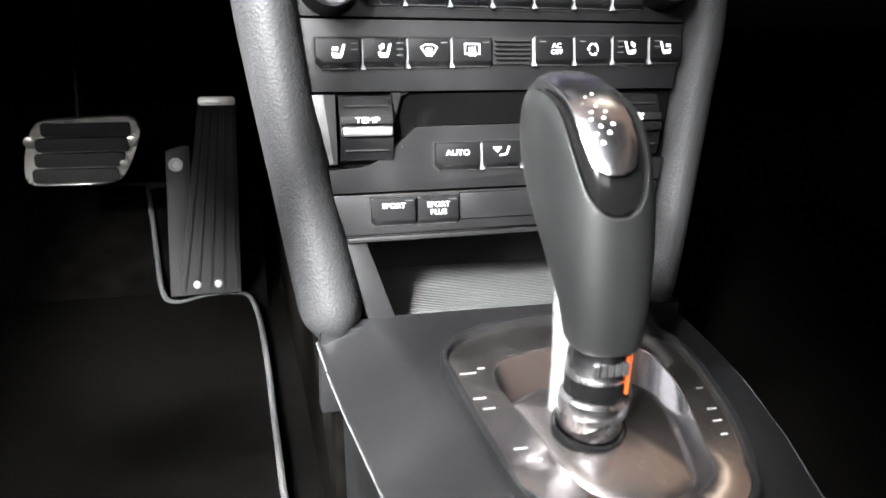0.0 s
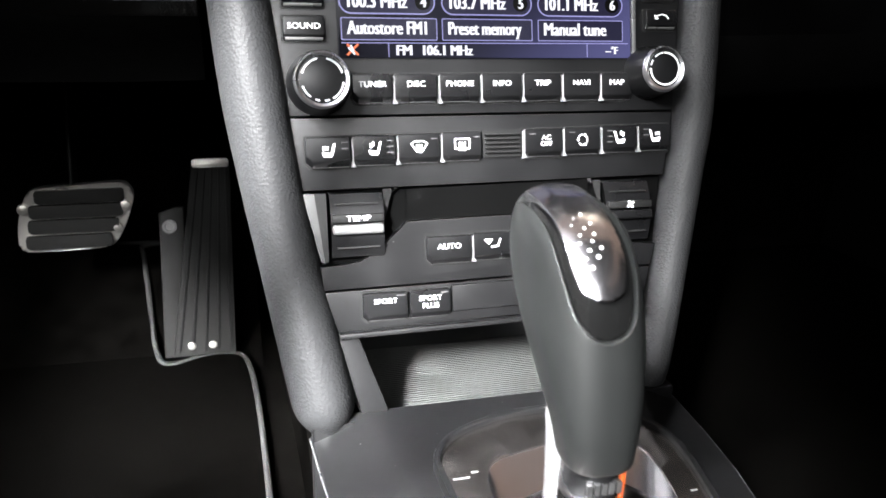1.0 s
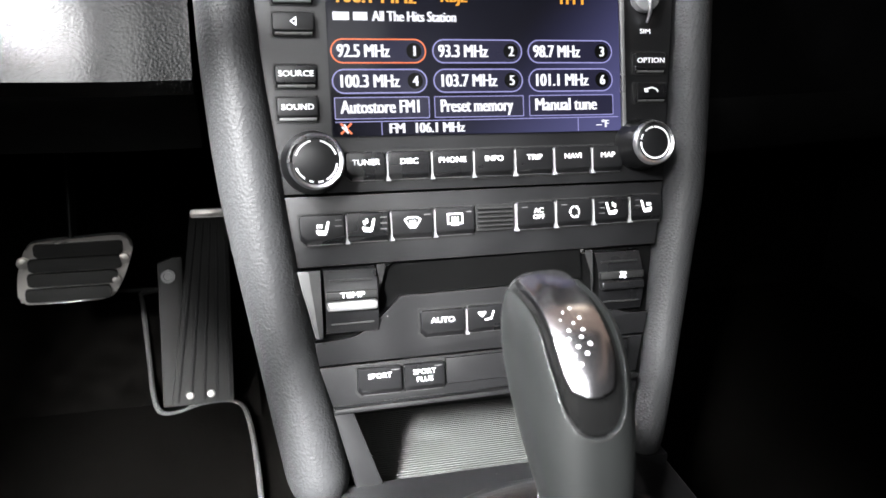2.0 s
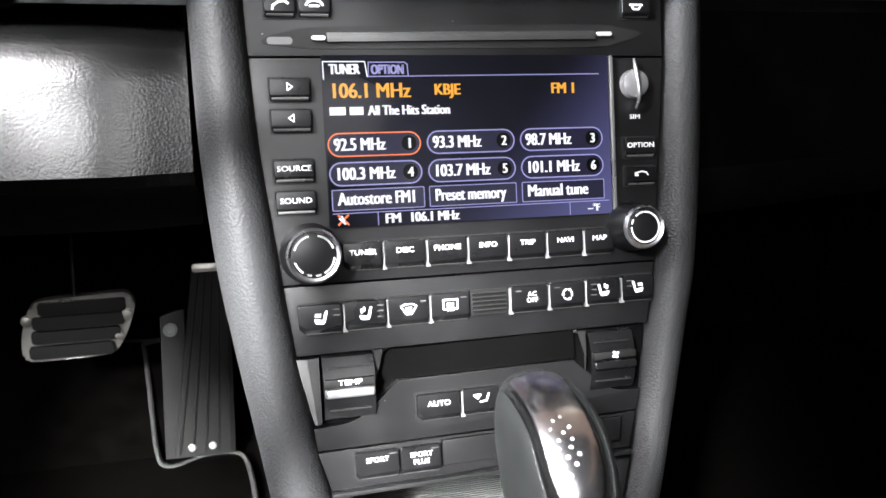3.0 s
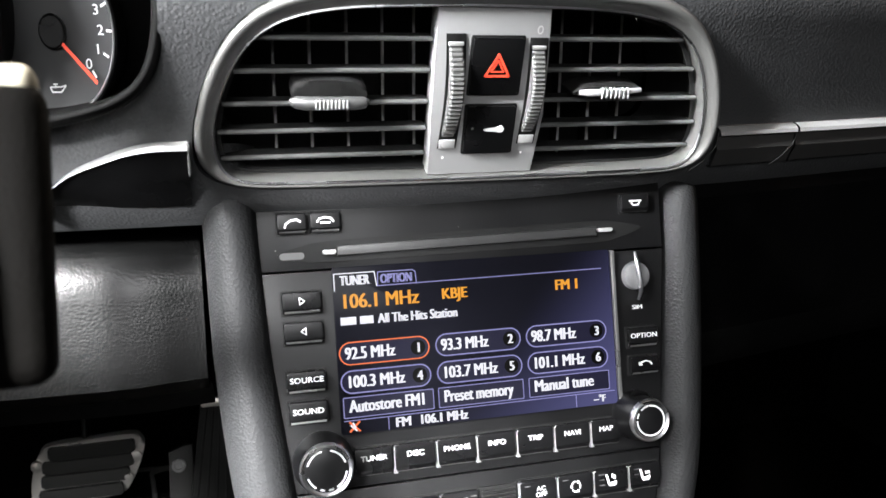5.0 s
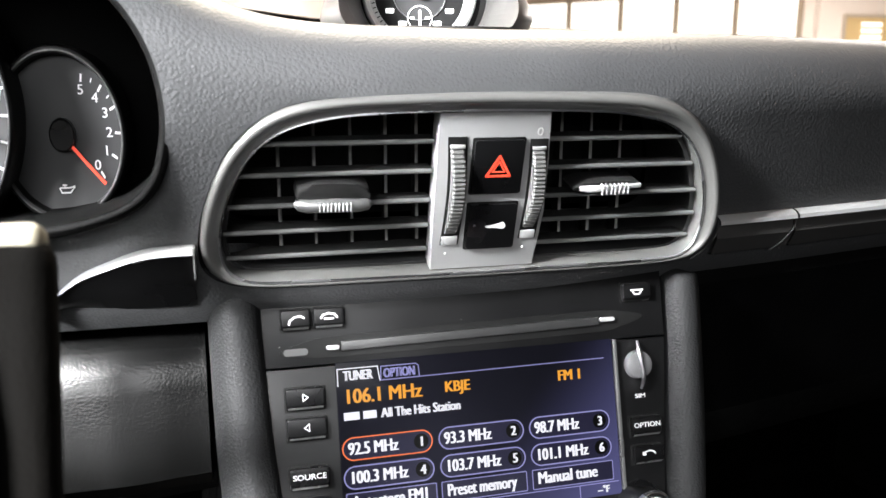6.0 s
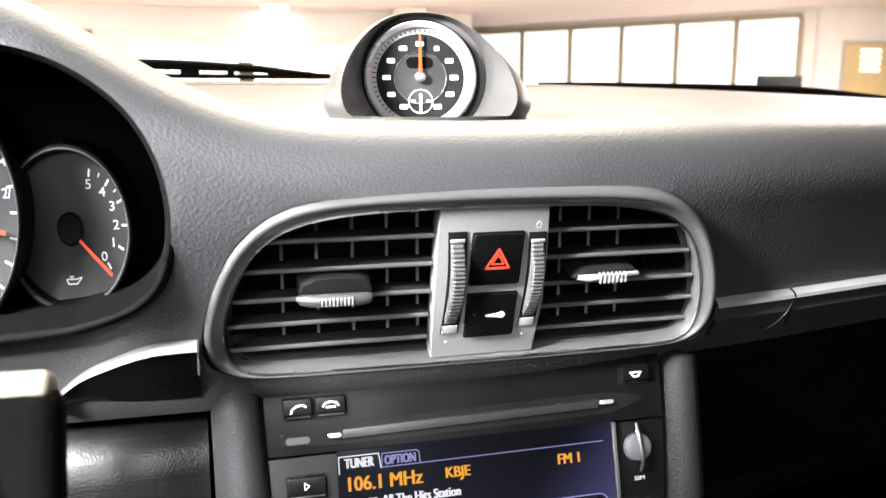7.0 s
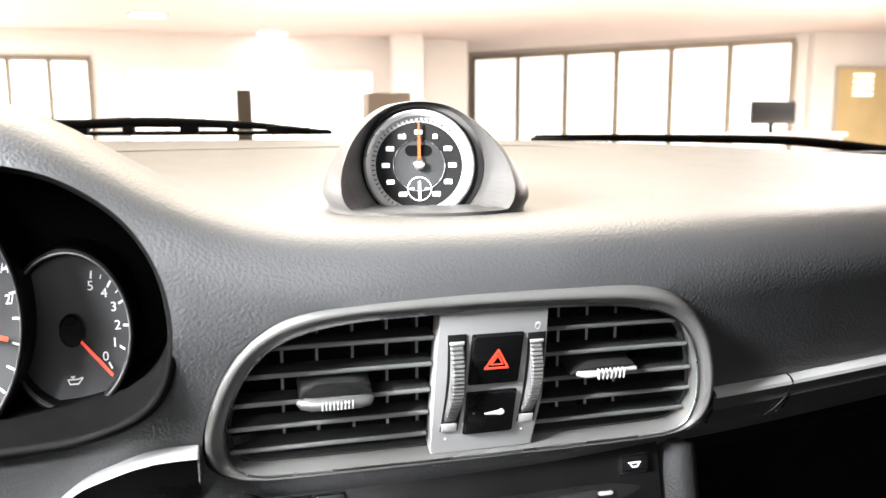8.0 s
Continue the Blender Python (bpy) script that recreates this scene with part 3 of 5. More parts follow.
def rotary(x, z, r, lean):
    k = part("knob", turned([(r + 0.0016, 0.001), (r + 0.0014, -0.004), (r + 0.0004, -0.0065), (r, -0.014), (r - 0.0006, -0.0158), (r - 0.0022, -0.0168)], 48, "y", at=(x, 0, z)), M_BUTTON, radio)
    part("knob_rim", turned([(r - 0.0004, -0.0152), (r - 0.0006, -0.0168), (r - 0.0014, -0.0177), (r - 0.0026, -0.0171)], 48, "y", at=(x, 0, z), cap=False), M_SATIN, k)
    part("knob_face", turned([(r - 0.0022, -0.0168), (r - 0.003, -0.0171), (0.0005, -0.0171)], 48, "y", at=(x, 0, z), cap="end"), M_BUTTON, k)
    for a0, a1 in lean:
        pts = [(x + (r - 0.0038) * math.cos(radians(a0 + (a1 - a0) * i / 12)), z + (r - 0.0038) * math.sin(radians(a0 + (a1 - a0) * i / 12))) for i in range(13)]
        strokes([pts], 0.0008, M_WHITE, k, -0.0172, "ring_mark")


rotary(-0.0793, 0.0155, 0.0128, [(20, 75), (105, 160), (200, 232), (250, 258), (275, 285), (300, 350)])
rotary(0.0838, 0.0195, 0.0113, [(-90, 90), (100, 130), (150, 165), (180, 265)])

xs = [-0.065, -0.0457, -0.0245, -0.004, 0.0168, 0.037, 0.057, 0.0742]
for i, s in enumerate(("TUNER", "DISC", "PHONE", "INFO", "TRIP", "NAVI", "MAP")):
    b = button(xs[i] + 0.0005, xs[i + 1] - 0.0005, 0.0063, 0.0195, radio, edge=False, cutl=0.0018 if i == 0 else 0)
    if i:
        side_edge(b, xs[i] + 0.0002, 0.0063, 0.0195, PR + 0.0006)
    words(s, (xs[i] + xs[i + 1]) / 2, 0.0136, 0.0025, M_WHITE, b, -PR - 0.0001, "CENTER", squeeze=1.12, bold=0.00005)

# the display
screen = part("display", prism(rrect(-0.0698, 0.0742, 0.0268, 0.1066, 0.001), -0.0012, 0.002, 0.0006), M_SCREEN, radio, "lit navigation display showing the radio menu")
part("display_strip", box(0.0748, 0.0769, -0.0022, 0.001, 0.0265, 0.1062, 0.0006), M_CHEEK, radio, "bright strip beside the display")
SY = -0.0014


def bar(x0, x1, z0, z1, mat, name="screen_bar", y=SY):
    return part(name, box(x0, x1, y - 0.00008, y, z0, z1), mat, screen, smooth=False)


strokes([[(-0.069, 0.0955), (-0.069, 0.1035), (-0.0495, 0.1035), (-0.0486, 0.0966)]], 0.0005, M_SCR_WHITE, screen, SY, "tab_outline", 0.0001)
strokes([[(-0.0482, 0.0966), (-0.0478, 0.1032), (-0.0306, 0.1032), (-0.0293, 0.1022), (-0.029, 0.0969)], [(-0.0486, 0.0966), (0.069, 0.0972)]], 0.00045, M_SCR_BLUE, screen, SY, "tab_outline", 0.0001)
words("TUNER", -0.0665, 0.0978, 0.0046, M_SCR_WHITE, screen, SY, width=0.0146, bold=0.0006)
words("OPTION", -0.047, 0.0977, 0.0044, M_SCR_BLUE, screen, SY, width=0.0158, bold=0.0006)
words("106.1 MHz", -0.0668, 0.0868, 0.0068, M_SCR_AMBER, screen, SY, width=0.037, bold=0.0006)
words("KBJE", -0.017, 0.0878, 0.0052, M_SCR_AMBER, screen, SY, width=0.013, bold=0.0006)
words("FM 1", 0.0428, 0.0878, 0.0052, M_SCR_AMBER, screen, SY, width=0.0122, bold=0.0006)
bar(-0.067, -0.0595, 0.0789, 0.0826, M_SCR_WHITE)
bar(-0.0577, -0.0512, 0.0789, 0.0826, M_SCR_WHITE)
words("All The Hits Station", -0.0492, 0.0787, 0.0045, M_SCR_WHITE, screen, SY, width=0.040, bold=0.0006)


def preset(x0, x1, z0, z1, text, num, edge):
    r = (z1 - z0) / 2
    outer, inner = rrect(x0, x1, z0, z1, r, 8), rrect(x0 + 0.0006, x1 - 0.0006, z0 + 0.0006, z1 - 0.0006, r - 0.0006, 8)
    p = part("preset", prism(inner, SY - 0.00005, SY), M_SCR_FILL, screen, smooth=False)
    part("preset_outline", ring(outer, inner, SY - 0.00012, SY), edge, p, smooth=False)
    words(text, x0 + 0.0026, z0 + 0.0029, 0.0057, M_SCR_WHITE, p, SY - 0.0001, width=0.0245 if len(text) == 8 else 0.0275, bold=0.0006)
    part("number_disc", prism(rrect(x1 - 0.0094, x1 - 0.0022, z0 + 0.0021, z0 + 0.0093, 0.0035, 6), SY - 0.00008, SY), M_LCD, p, smooth=False)
    words(num, x1 - 0.0058, z0 + 0.0034, 0.0046, M_SCR_WHITE, p, SY - 0.0001, "CENTER", squeeze=0.8, bold=0.0006)


for i, (a, n) in enumerate((("92.5 MHz", "1"), ("93.3 MHz", "2"), ("98.7 MHz", "3"), ("100.3 MHz", "4"), ("103.7 MHz", "5"), ("101.1 MHz", "6"))):
    x0 = (-0.0688, -0.0215, 0.0257)[i % 3]
    z0 = 0.0596 if i < 3 else 0.046
    preset(x0, x0 + 0.0444, z0, z0 + 0.0112, a, n, M_SCR_RED if i == 0 else M_SCR_BLUE)
for x0, s in ((-0.0682, "Autostore FM1"), (-0.0215, "Preset memory"), (0.0257, "Manual tune")):
    o, n_ = rrect(x0, x0 + 0.0444, 0.0345, 0.0445, 0.0004, 1), rrect(x0 + 0.0004, x0 + 0.044, 0.0349, 0.0441, 0.0003, 1)
    p = part("menu_key", prism(n_, SY - 0.00005, SY), M_SCR_FILL, screen, smooth=False)
    part("menu_key_outline", ring(o, n_, SY - 0.00012, SY), M_SCR_BLUE, p, smooth=False)
    words(s, x0 + 0.0026, 0.0372, 0.0058, M_SCR_WHITE, p, SY - 0.0001, width={"A": 0.037, "P": 0.036, "M": 0.0325}[s[0]], bold=0.0006)
strokes([[(-0.068, 0.0333), (0.0725, 0.0335)], [(-0.0468, 0.0333), (-0.0468, 0.0272)], [(0.051, 0.0335), (0.051, 0.0272)]], 0.0004, M_SCR_BLUE, screen, SY, "status_line", 0.0001)
words("FM", -0.0438, 0.0279, 0.0045, M_SCR_WHITE, screen, SY, width=0.0075, bold=0.0006)
words("106.1 MHz", -0.032, 0.0279, 0.0045, M_SCR_WHITE, screen, SY, width=0.024, bold=0.0006)
words("--°F", 0.0605, 0.0285, 0.0035, M_SCR_WHITE, screen, SY, squeeze=0.85, bold=0.0006)
strokes([[(-0.0655, 0.0282), (-0.061, 0.0325)], [(-0.0655, 0.0325), (-0.061, 0.0282)]], 0.0009, M_SCR_RED, screen, SY, "muted_cross", 0.0001)
strokes([[(-0.065, 0.031), (-0.0625, 0.0285)], [(-0.064, 0.032), (-0.063, 0.03)]], 0.0008, M_SCR_WHITE, screen, SY, "muted_sign", 0.0002)

# ---------------------------------------------------------------- switch strip
strip = thing("switch_panel", DASH, "black strip of heating and seat switches", "switch panel")
part("fascia", prism([(-0.0905, -0.0322), (0.0925, -0.0312), (0.0978, 0.0004), (-0.0943, 0.0004)], 0.0, 0.03, 0.0007), M_PANEL, strip)
hx = [-0.0872, -0.066, -0.0452, -0.0243, -0.004, 0.0165, 0.037, 0.057, 0.0768, 0.0955]
for i in range(9):
    f = (hx[i] + 0.0872) / 0.1827
    z1, z0 = -0.0083 + 0.0028 * f, -0.0222 + 0.0034 * f
    x0, x1 = hx[i] + 0.0005, hx[i + 1] - 0.0005
    xm = (x0 + x1) / 2
    if i == 4:
        g = part("sensor_grille", prism([(x0, z0 + 0.001), (x1, z0 + 0.001), (x1, z1), (x0, z1)], -0.0012, 0.001), M_DARK, strip)
        for k in range(5):
            z = z0 + 0.0028 + k * 0.0021
            part("grille_slat", box(x0 + 0.001, x1 - 0.001, -0.0028, -0.001, z, z + 0.0009, 0.0003, 1), M_DARK, g)
        continue
    b = button(x0, x1, z0, z1, strip, edge=False, cutl=0.0022 if i == 0 else 0)
    if i != 0:
        side_edge(b, hx[i] + 0.0002, z0, z1, PR + 0.0006)
    yy = -PR - 0.0001
    zc = (z0 + z1) / 2
    if i in (0, 1, 7, 8):
        zs = zc + 0.0002
        back = [(xm + 0.0008, zs - 0.0012), (xm + 0.0021, zs + 0.0036), (xm + 0.0031, zs + 0.0039), (xm + 0.0032, zs + 0.0032), (xm + 0.0021, zs - 0.0012)]
        cushion = [(xm - 0.0029, zs - 0.0008), (xm - 0.0027, zs + 0.0003), (xm - 0.0009, zs - 0.0002), (xm + 0.0008, zs - 0.0004), (xm + 0.0019, zs - 0.0014), (xm + 0.0014, zs - 0.0024), (xm - 0.0021, zs - 0.0022)]
        if i > 4:
            back, cushion = [[(2 * xm - px, pz) for px, pz in pts_[::-1]] for pts_ in (back, cushion)]
        part("seat_sign", prism(cushion, yy - 0.0002, yy, bm=prism(back, yy - 0.0002, yy)), M_WHITE, b, smooth=False)
        sd = -1 if i < 4 else 1
        if i in (0, 8):
            strokes([[(xm + sd * (0.0004 + 0.001 * q_), zs + 0.0011), (xm + sd * (0.0002 + 0.001 * q_), zs + 0.0024)] for q_ in (0, 1, 2)], 0.0005, M_WHITE, b, yy)
        else:
            strokes([[(xm + sd * 0.0005, zs + 0.0022), (xm + sd * 0.002, zs + 0.0026)], [(xm + sd * 0.0006, zs + 0.0034), (xm + sd * 0.0018, zs + 0.0014)]], 0.001, M_WHITE, b, yy)
    elif i == 2:
        strokes([[(xm - 0.0038, zc + 0.0022), (xm - 0.0019, zc + 0.0033), (xm + 0.0019, zc + 0.0033), (xm + 0.0038, zc + 0.0022), (xm + 0.0017, zc - 0.0009), (xm - 0.0017, zc - 0.0009), (xm - 0.0038, zc + 0.0022)]] + [[(xm + d, zc - 0.0016), (xm + d, zc + 0.0016)] for d in (-0.0011, 0, 0.0011)], 0.0006, M_WHITE, b, yy)
    elif i == 3:
        strokes([[(xm - 0.0035, zc - 0.001), (xm - 0.0035, zc + 0.0035), (xm + 0.0035, zc + 0.0035), (xm + 0.0035, zc - 0.001), (xm - 0.0035, zc - 0.001)]] + [[(xm + d, zc - 0.0018), (xm + d, zc + 0.0018)] for d in (-0.0013, 0, 0.0013)], 0.0006, M_WHITE, b, yy)
    elif i == 5:
        words("AC", xm + 0.0014, zc + 0.0014, 0.0022, M_WHITE, b, yy, "CENTER", squeeze=1.1)
        words("OFF", xm + 0.0014, zc - 0.0016, 0.0022, M_WHITE, b, yy, "CENTER", squeeze=1.1)
    elif i == 6:
        for a0 in (100, 220, 340):
            arc = [(xm + 0.0024 * math.cos(radians(a0 + d)), zc + 0.0005 + 0.0026 * math.sin(radians(a0 + d))) for d in (0, 20, 40, 60, 75)]
            tip, e_ = Vector(arc[-1]), radians(a0 + 75)
            strokes([arc], 0.0007, M_WHITE, b, yy)
            out_ = Vector((math.cos(e_), math.sin(e_))) * 0.0009
            on_ = Vector((-math.sin(e_), math.cos(e_))) * 0.0011
            part("arrow_head", prism([tuple(tip + out_), tuple(tip + on_), tuple(tip - out_)], yy - 0.0002, yy), M_WHITE, b, smooth=False)
    for k in range({0: 2, 1: 3, 7: 3, 8: 2}.get(i, 1)):
        lx = x1 - 0.0042 if i < 4 else x0 + 0.0025
        part("indicator_lamp", box(lx, lx + 0.003, yy - 0.0002, yy, z1 - 0.0028 - 0.0027 * k, z1 - 0.0023 - 0.0027 * k), M_DIM, b, smooth=False)

# ---------------------------------------------------------------- climate control
clim = thing("climate_control", DASH, "black climate control panel with thumb wheels and dark display", "climate control")
face = spline([(-0.041, -0.048), (-0.047, -0.0535), (-0.056, -0.061), (-0.064, -0.0655), (-0.074, -0.0668)], 5, False)
outline = face + [(-0.0895 + 0.007, -0.0668), (-0.0813, -0.0782), (0.0848, -0.0764), (0.0876, -0.0655)] + [(-x + 0.009, z + 0.001) for x, z in face[::-1]]
part("fascia", prism(outline, 0.0, 0.03, 0.0006), M_PANEL, clim)
part("recess", prism([(-0.0902, -0.0328), (-0.0838, -0.0665), (0.088, -0.0655), (0.0922, -0.0318)], 0.004, 0.03), M_LCD, clim)
part("climate_display", prism([(-0.041, -0.0332), (-0.041, -0.0478), (0.0515, -0.0462), (0.0515, -0.0317)], 0.0015, 0.005), M_LCD, clim)
for sx, cx in ((1, 0.0), (-1, 0.0055)):
    X = lambda v: cx + sx * v
    if sx > 0:
        part("wheel_cheek", loft([[(X(x), y, z) for x, y in ((-0.0895 + 0.009 * f, 0.004), (-0.0888 + 0.009 * f * 0.9, -0.0015), (-0.084 + 0.004 * f, -0.003), (-0.0785, -0.001), (-0.078, 0.004))] for f, z in ((0.0, -0.0335), (0.2, -0.042), (0.45, -0.05), (0.65, -0.058), (0.85, -0.0648))]), M_COVE, clim)
    wheel = part("thumb_wheel", loft([[(X(x), y, z) for x in (-0.0772, -0.0765, -0.0535, -0.0528)] for y, z in ((0.004, -0.033), (-0.0008, -0.034), (-0.003, -0.039), (-0.0042, -0.0435), (-0.0042, -0.0535), (-0.003, -0.058), (-0.0008, -0.063), (0.004, -0.0645))]), M_BUTTON, clim)
    part("wheel_band", box(*sorted((X(-0.0768), X(-0.0532))), -0.0066, -0.003, -0.0468, -0.0433, 0.0006), M_DARK, wheel)
    part("wheel_bar", box(*sorted((X(-0.0766), X(-0.0534))), -0.0078, -0.003, -0.0522, -0.0478, 0.0016, 3), M_CHEEK if sx > 0 else M_BUTTON, wheel)
    for z in (-0.0385, -0.0585):
        part("wheel_groove", box(*sorted((X(-0.0748), X(-0.0552))), -0.004, -0.0022, z - 0.0004, z + 0.0004), M_DARK, wheel, smooth=False)
    if sx > 0:
        words("TEMP", -0.065, -0.0463, 0.0025, M_WHITE, wheel, -0.0068, "CENTER", squeeze=1.3, bold=0.00005)
    else:
        for a in range(4):
            strokes([[(X(-0.065), -0.045), (X(-0.065) + 0.0016 * math.cos(a * 1.5708 + 0.6), -0.045 + 0.0016 * math.sin(a * 1.5708 + 0.6))]], 0.0012, M_WHITE, wheel, -0.0068, "fan_sign")
    part("side_cheek", loft([[(X(x), y, z) for z in (-0.0325, -0.062 + 0.014 * k)] for k, (x, y) in enumerate(((-0.0525, 0.004), (-0.052, 0.0), (-0.048, 0.0005), (-0.043, 0.003)))]), M_DARK, clim)
for i, (x0, x1) in enumerate(((-0.0328, -0.0112), (-0.0102, 0.0093), (0.0105, 0.03))):
    b = button(x0, x1, -0.069 + 0.0005 * i, -0.0558 + 0.0005 * i, clim, edge=False, cutl=0.002 if i == 0 else 0)
    if i:
        side_edge(b, x0 - 0.0002, -0.0685, -0.0555, PR + 0.0006)
    if i == 0:
        words("AUTO", -0.022, -0.0618, 0.0025, M_WHITE, b, -PR - 0.0001, "CENTER", squeeze=1.15, bold=0.00005)
    elif i == 1:
        strokes([[(-0.0042, -0.0587), (-0.001, -0.0587), (-0.0025, -0.0604), (-0.0042, -0.0587)], [(-0.001, -0.0622), (0.002, -0.0618), (0.0032, -0.0585)]], 0.0008, M_WHITE, b, -PR - 0.0001)

# ---------------------------------------------------------------- sport switches
sport = thing("sport_switch_panel", DASH, "black strip with two sport mode switches and a blank", "switch panel")
part("fascia", prism([(-0.0757, -0.0978), (0.08, -0.0958), (0.0845, -0.0772), (-0.0812, -0.079)], 0.0, 0.03, 0.0007), M_PANEL, sport)
part("blank_cover", prism([(-0.021, -0.0922), (0.074, -0.091), (0.0755, -0.0785), (-0.021, -0.0795)], -0.0016, 0.001, 0.0008), M_PANEL, sport)
part("lower_lip", prism([(-0.0755, -0.101), (0.08, -0.099), (0.08, -0.0966), (-0.0755, -0.0986)], -0.003, 0.03, 0.001), M_PANEL, sport)
for x0, x1, ls in ((-0.064, -0.0431, ("SPORT",)), (-0.042, -0.0222, ("SPORT", "PLUS"))):
    b = button(x0, x1, -0.0938, -0.0805, sport, edge=False, cutl=0.0015 if x0 < -0.05 else 0)
    for k, s in enumerate(ls):
        words(s, (x0 + x1) / 2, -0.0855 - 0.0036 * k, 0.0023, M_WHITE, b, -PR - 0.0001, "CENTER", squeeze=1.12, bold=0.00005)
    part("indicator_lamp", box(x1 - 0.005, x1 - 0.001, -PR - 0.0003, -PR, -0.0823, -0.0819), M_DIM, b, smooth=False)

# ---------------------------------------------------------------- padded rails beside the console
for nm, pts in (("driver side", ((-0.1148, 0.166, 0.0134), (-0.1146, 0.15, 0.0134), (-0.1138, 0.12, 0.0137), (-0.1118, 0.067, 0.0145), (-0.1072, 0.016, 0.0152), (-0.1022, -0.022, 0.0147), (-0.094, -0.073, 0.0142), (-0.0855, -0.118, 0.0152), (-0.0825, -0.136, 0.0144), (-0.0812, -0.1465, 0.0085))),
                ("passenger side", ((0.1206, 0.1405, 0.006), (0.1202, 0.139, 0.0104), (0.12, 0.135, 0.0118), (0.1196, 0.12, 0.0122), (0.1168, 0.06, 0.0125), (0.1122, 0.0, 0.0122), (0.107, -0.03, 0.0117), (0.1003, -0.068, 0.0112), (0.09, -0.118, 0.0115), (0.0855, -0.136, 0.011), (0.0837, -0.1465, 0.0065)))):
    rail = thing("console_rail", DASH, "grained black leather padded rail on the %s of the console" % nm, "console rail", "console rails")
    line = spline([(x, z, r) for x, z, r in pts], 6, False)
    part("padding", tube([(x, 0.012, z) for x, z, r in line], [r for x, z, r in line], 28, (1.0, 1.5), up=(0, 1, 0)), M_RAIL, rail)
    side = 1 if pts[0][0] < 0 else -1
    # black strip added along the dark line between rail and fascia
    part("gap_strip", tube([(x + side * r * 0.72, 0.016, z) for x, z, r in line[2:-6]], 0.0042, 10), M_DARK, rail, "matt black strip along the gap beside the rail")

# ---------------------------------------------------------------- storage tray under the switches
tray = thing("storage_tray", DASH, "open black storage tray with a ribbed rubber mat", "storage tray")
for s, e in ((1, 0.0), (-1, 0.005)):
    q = [(-0.0757, -0.1005), (-0.0665, -0.1005), (-0.0535, -0.138), (-0.0665, -0.1385)]
    part("pillar", prism([(e + s * x, z) for x, z in (q if s > 0 else q[::-1])], 0.0, 0.12, 0.001), M_PANEL, tray)
part("roof", box(-0.075, 0.08, 0.002, 0.13, -0.1005, -0.0975), M_DARK, tray, smooth=False)
part("back_wall", box(-0.08, 0.085, 0.085, 0.09, -0.19, -0.095), M_PANEL, tray, smooth=False)
HERE = pose(0, 0, 0)
mat_ = thing("tray_mat", HERE, "dusty grey ribbed rubber mat lying in the tray", "mat")
part("mat_base", box(-0.06, 0.065, -0.034, 0.065, 0.18, 0.185, 0.001), M_RUBBER, mat_)
ribs = None
for k in range(48):
    y = -0.0325 + k * 0.002
    ribs = box(-0.0595, 0.0645, y, y + 0.001, 0.1848, 0.1858, bm=ribs)
tagged(part("ribs", ribs, M_RUBBER, mat_, smooth=False), kind="stuff")

# ---------------------------------------------------------------- centre console
cons = thing("centre_console", HERE, "black plastic centre console with raised flanks", "console")


def interp(x, table):
    for (a, p), (b, q) in zip(table, table[1:]):
        if x <= b:
            f = min(1, max(0, (x - a) / (b - a)))
            return p + (q - p) * f
    return table[-1][1]


LEFT = [(-0.6, -0.05), (-0.1894, -0.0714), (-0.1439, -0.0802), (-0.1159, -0.0851), (-0.072, -0.0893), (-0.03, -0.0918), (0.0, -0.0935)]
FOLD = [(-0.6, -0.02), (-0.164, -0.0394), (-0.1231, -0.0494), (-0.079, -0.0577), (-0.035, -0.0657), (0.0, -0.071)]


def fall(y):
    """The console's top sinks towards the seats."""
    d = min(0, y + 0.074)
    e = max(d, -0.126)
    return -0.86 * e * e + 0.2167 * (d - e)


def sloped(bm):
    for w in bm.verts:
        w.co.z += fall(w.co.y)
    return bm


rows, edge_l, edge_r = [], [], []
for y in (-0.034, -0.05, -0.07, -0.1, -0.14, -0.18, -0.24, -0.32, -0.45, -0.6):
    l, f = interp(y, LEFT), interp(y, FOLD)
    z = 0.197 + fall(y)
    c = 0.004
    half = [(l + 0.016, y, 0.05), (l + 0.012, y, z - 0.04), (l + 0.002, y, z - 0.016), (l, y, z - 0.0115), (l + 0.0012, y, z - 0.010), (f - 0.002, y, z - 0.0004), (f + 0.001, y, z + 0.0006), (f + 0.006, y, z + 0.0002)]
    rows.append(half + [(2 * c - x, yy, zz) for x, yy, zz in half[::-1]])
    edge_l.append((l + 0.0004, y, z - 0.0112))
    edge_r.append((2 * c - l - 0.0004, y, z - 0.0112))
# highlights on the flanks' edges, set on as thin bright tubes
for e_ in (edge_l, edge_r):
    part("bright_edge", tube(e_, 0.00045, 8), M_CHEEK, cons, "edge highlight drawn as a thin bright tube")
console_body = part("body", loft(rows, closed=True, caps=True), M_PANEL, cons, sharp=25)
part("front_flank", box(-0.083, -0.076, -0.036, 0.3, 0.05, 0.185, 0.003), M_CARPET, cons)
part("front_flank", box(0.084, 0.091, -0.036, 0.3, 0.05, 0.185, 0.003), M_CARPET, cons)
part("front_bridge", box(-0.09, 0.096, -0.04, -0.03, 0.15, 0.1955, 0.002), M_PANEL, cons)

# ---------------------------------------------------------------- gate plate and selector
gate = thing("shift_gate", HERE, "satin metal shift gate plate set in the console", "gear shift")
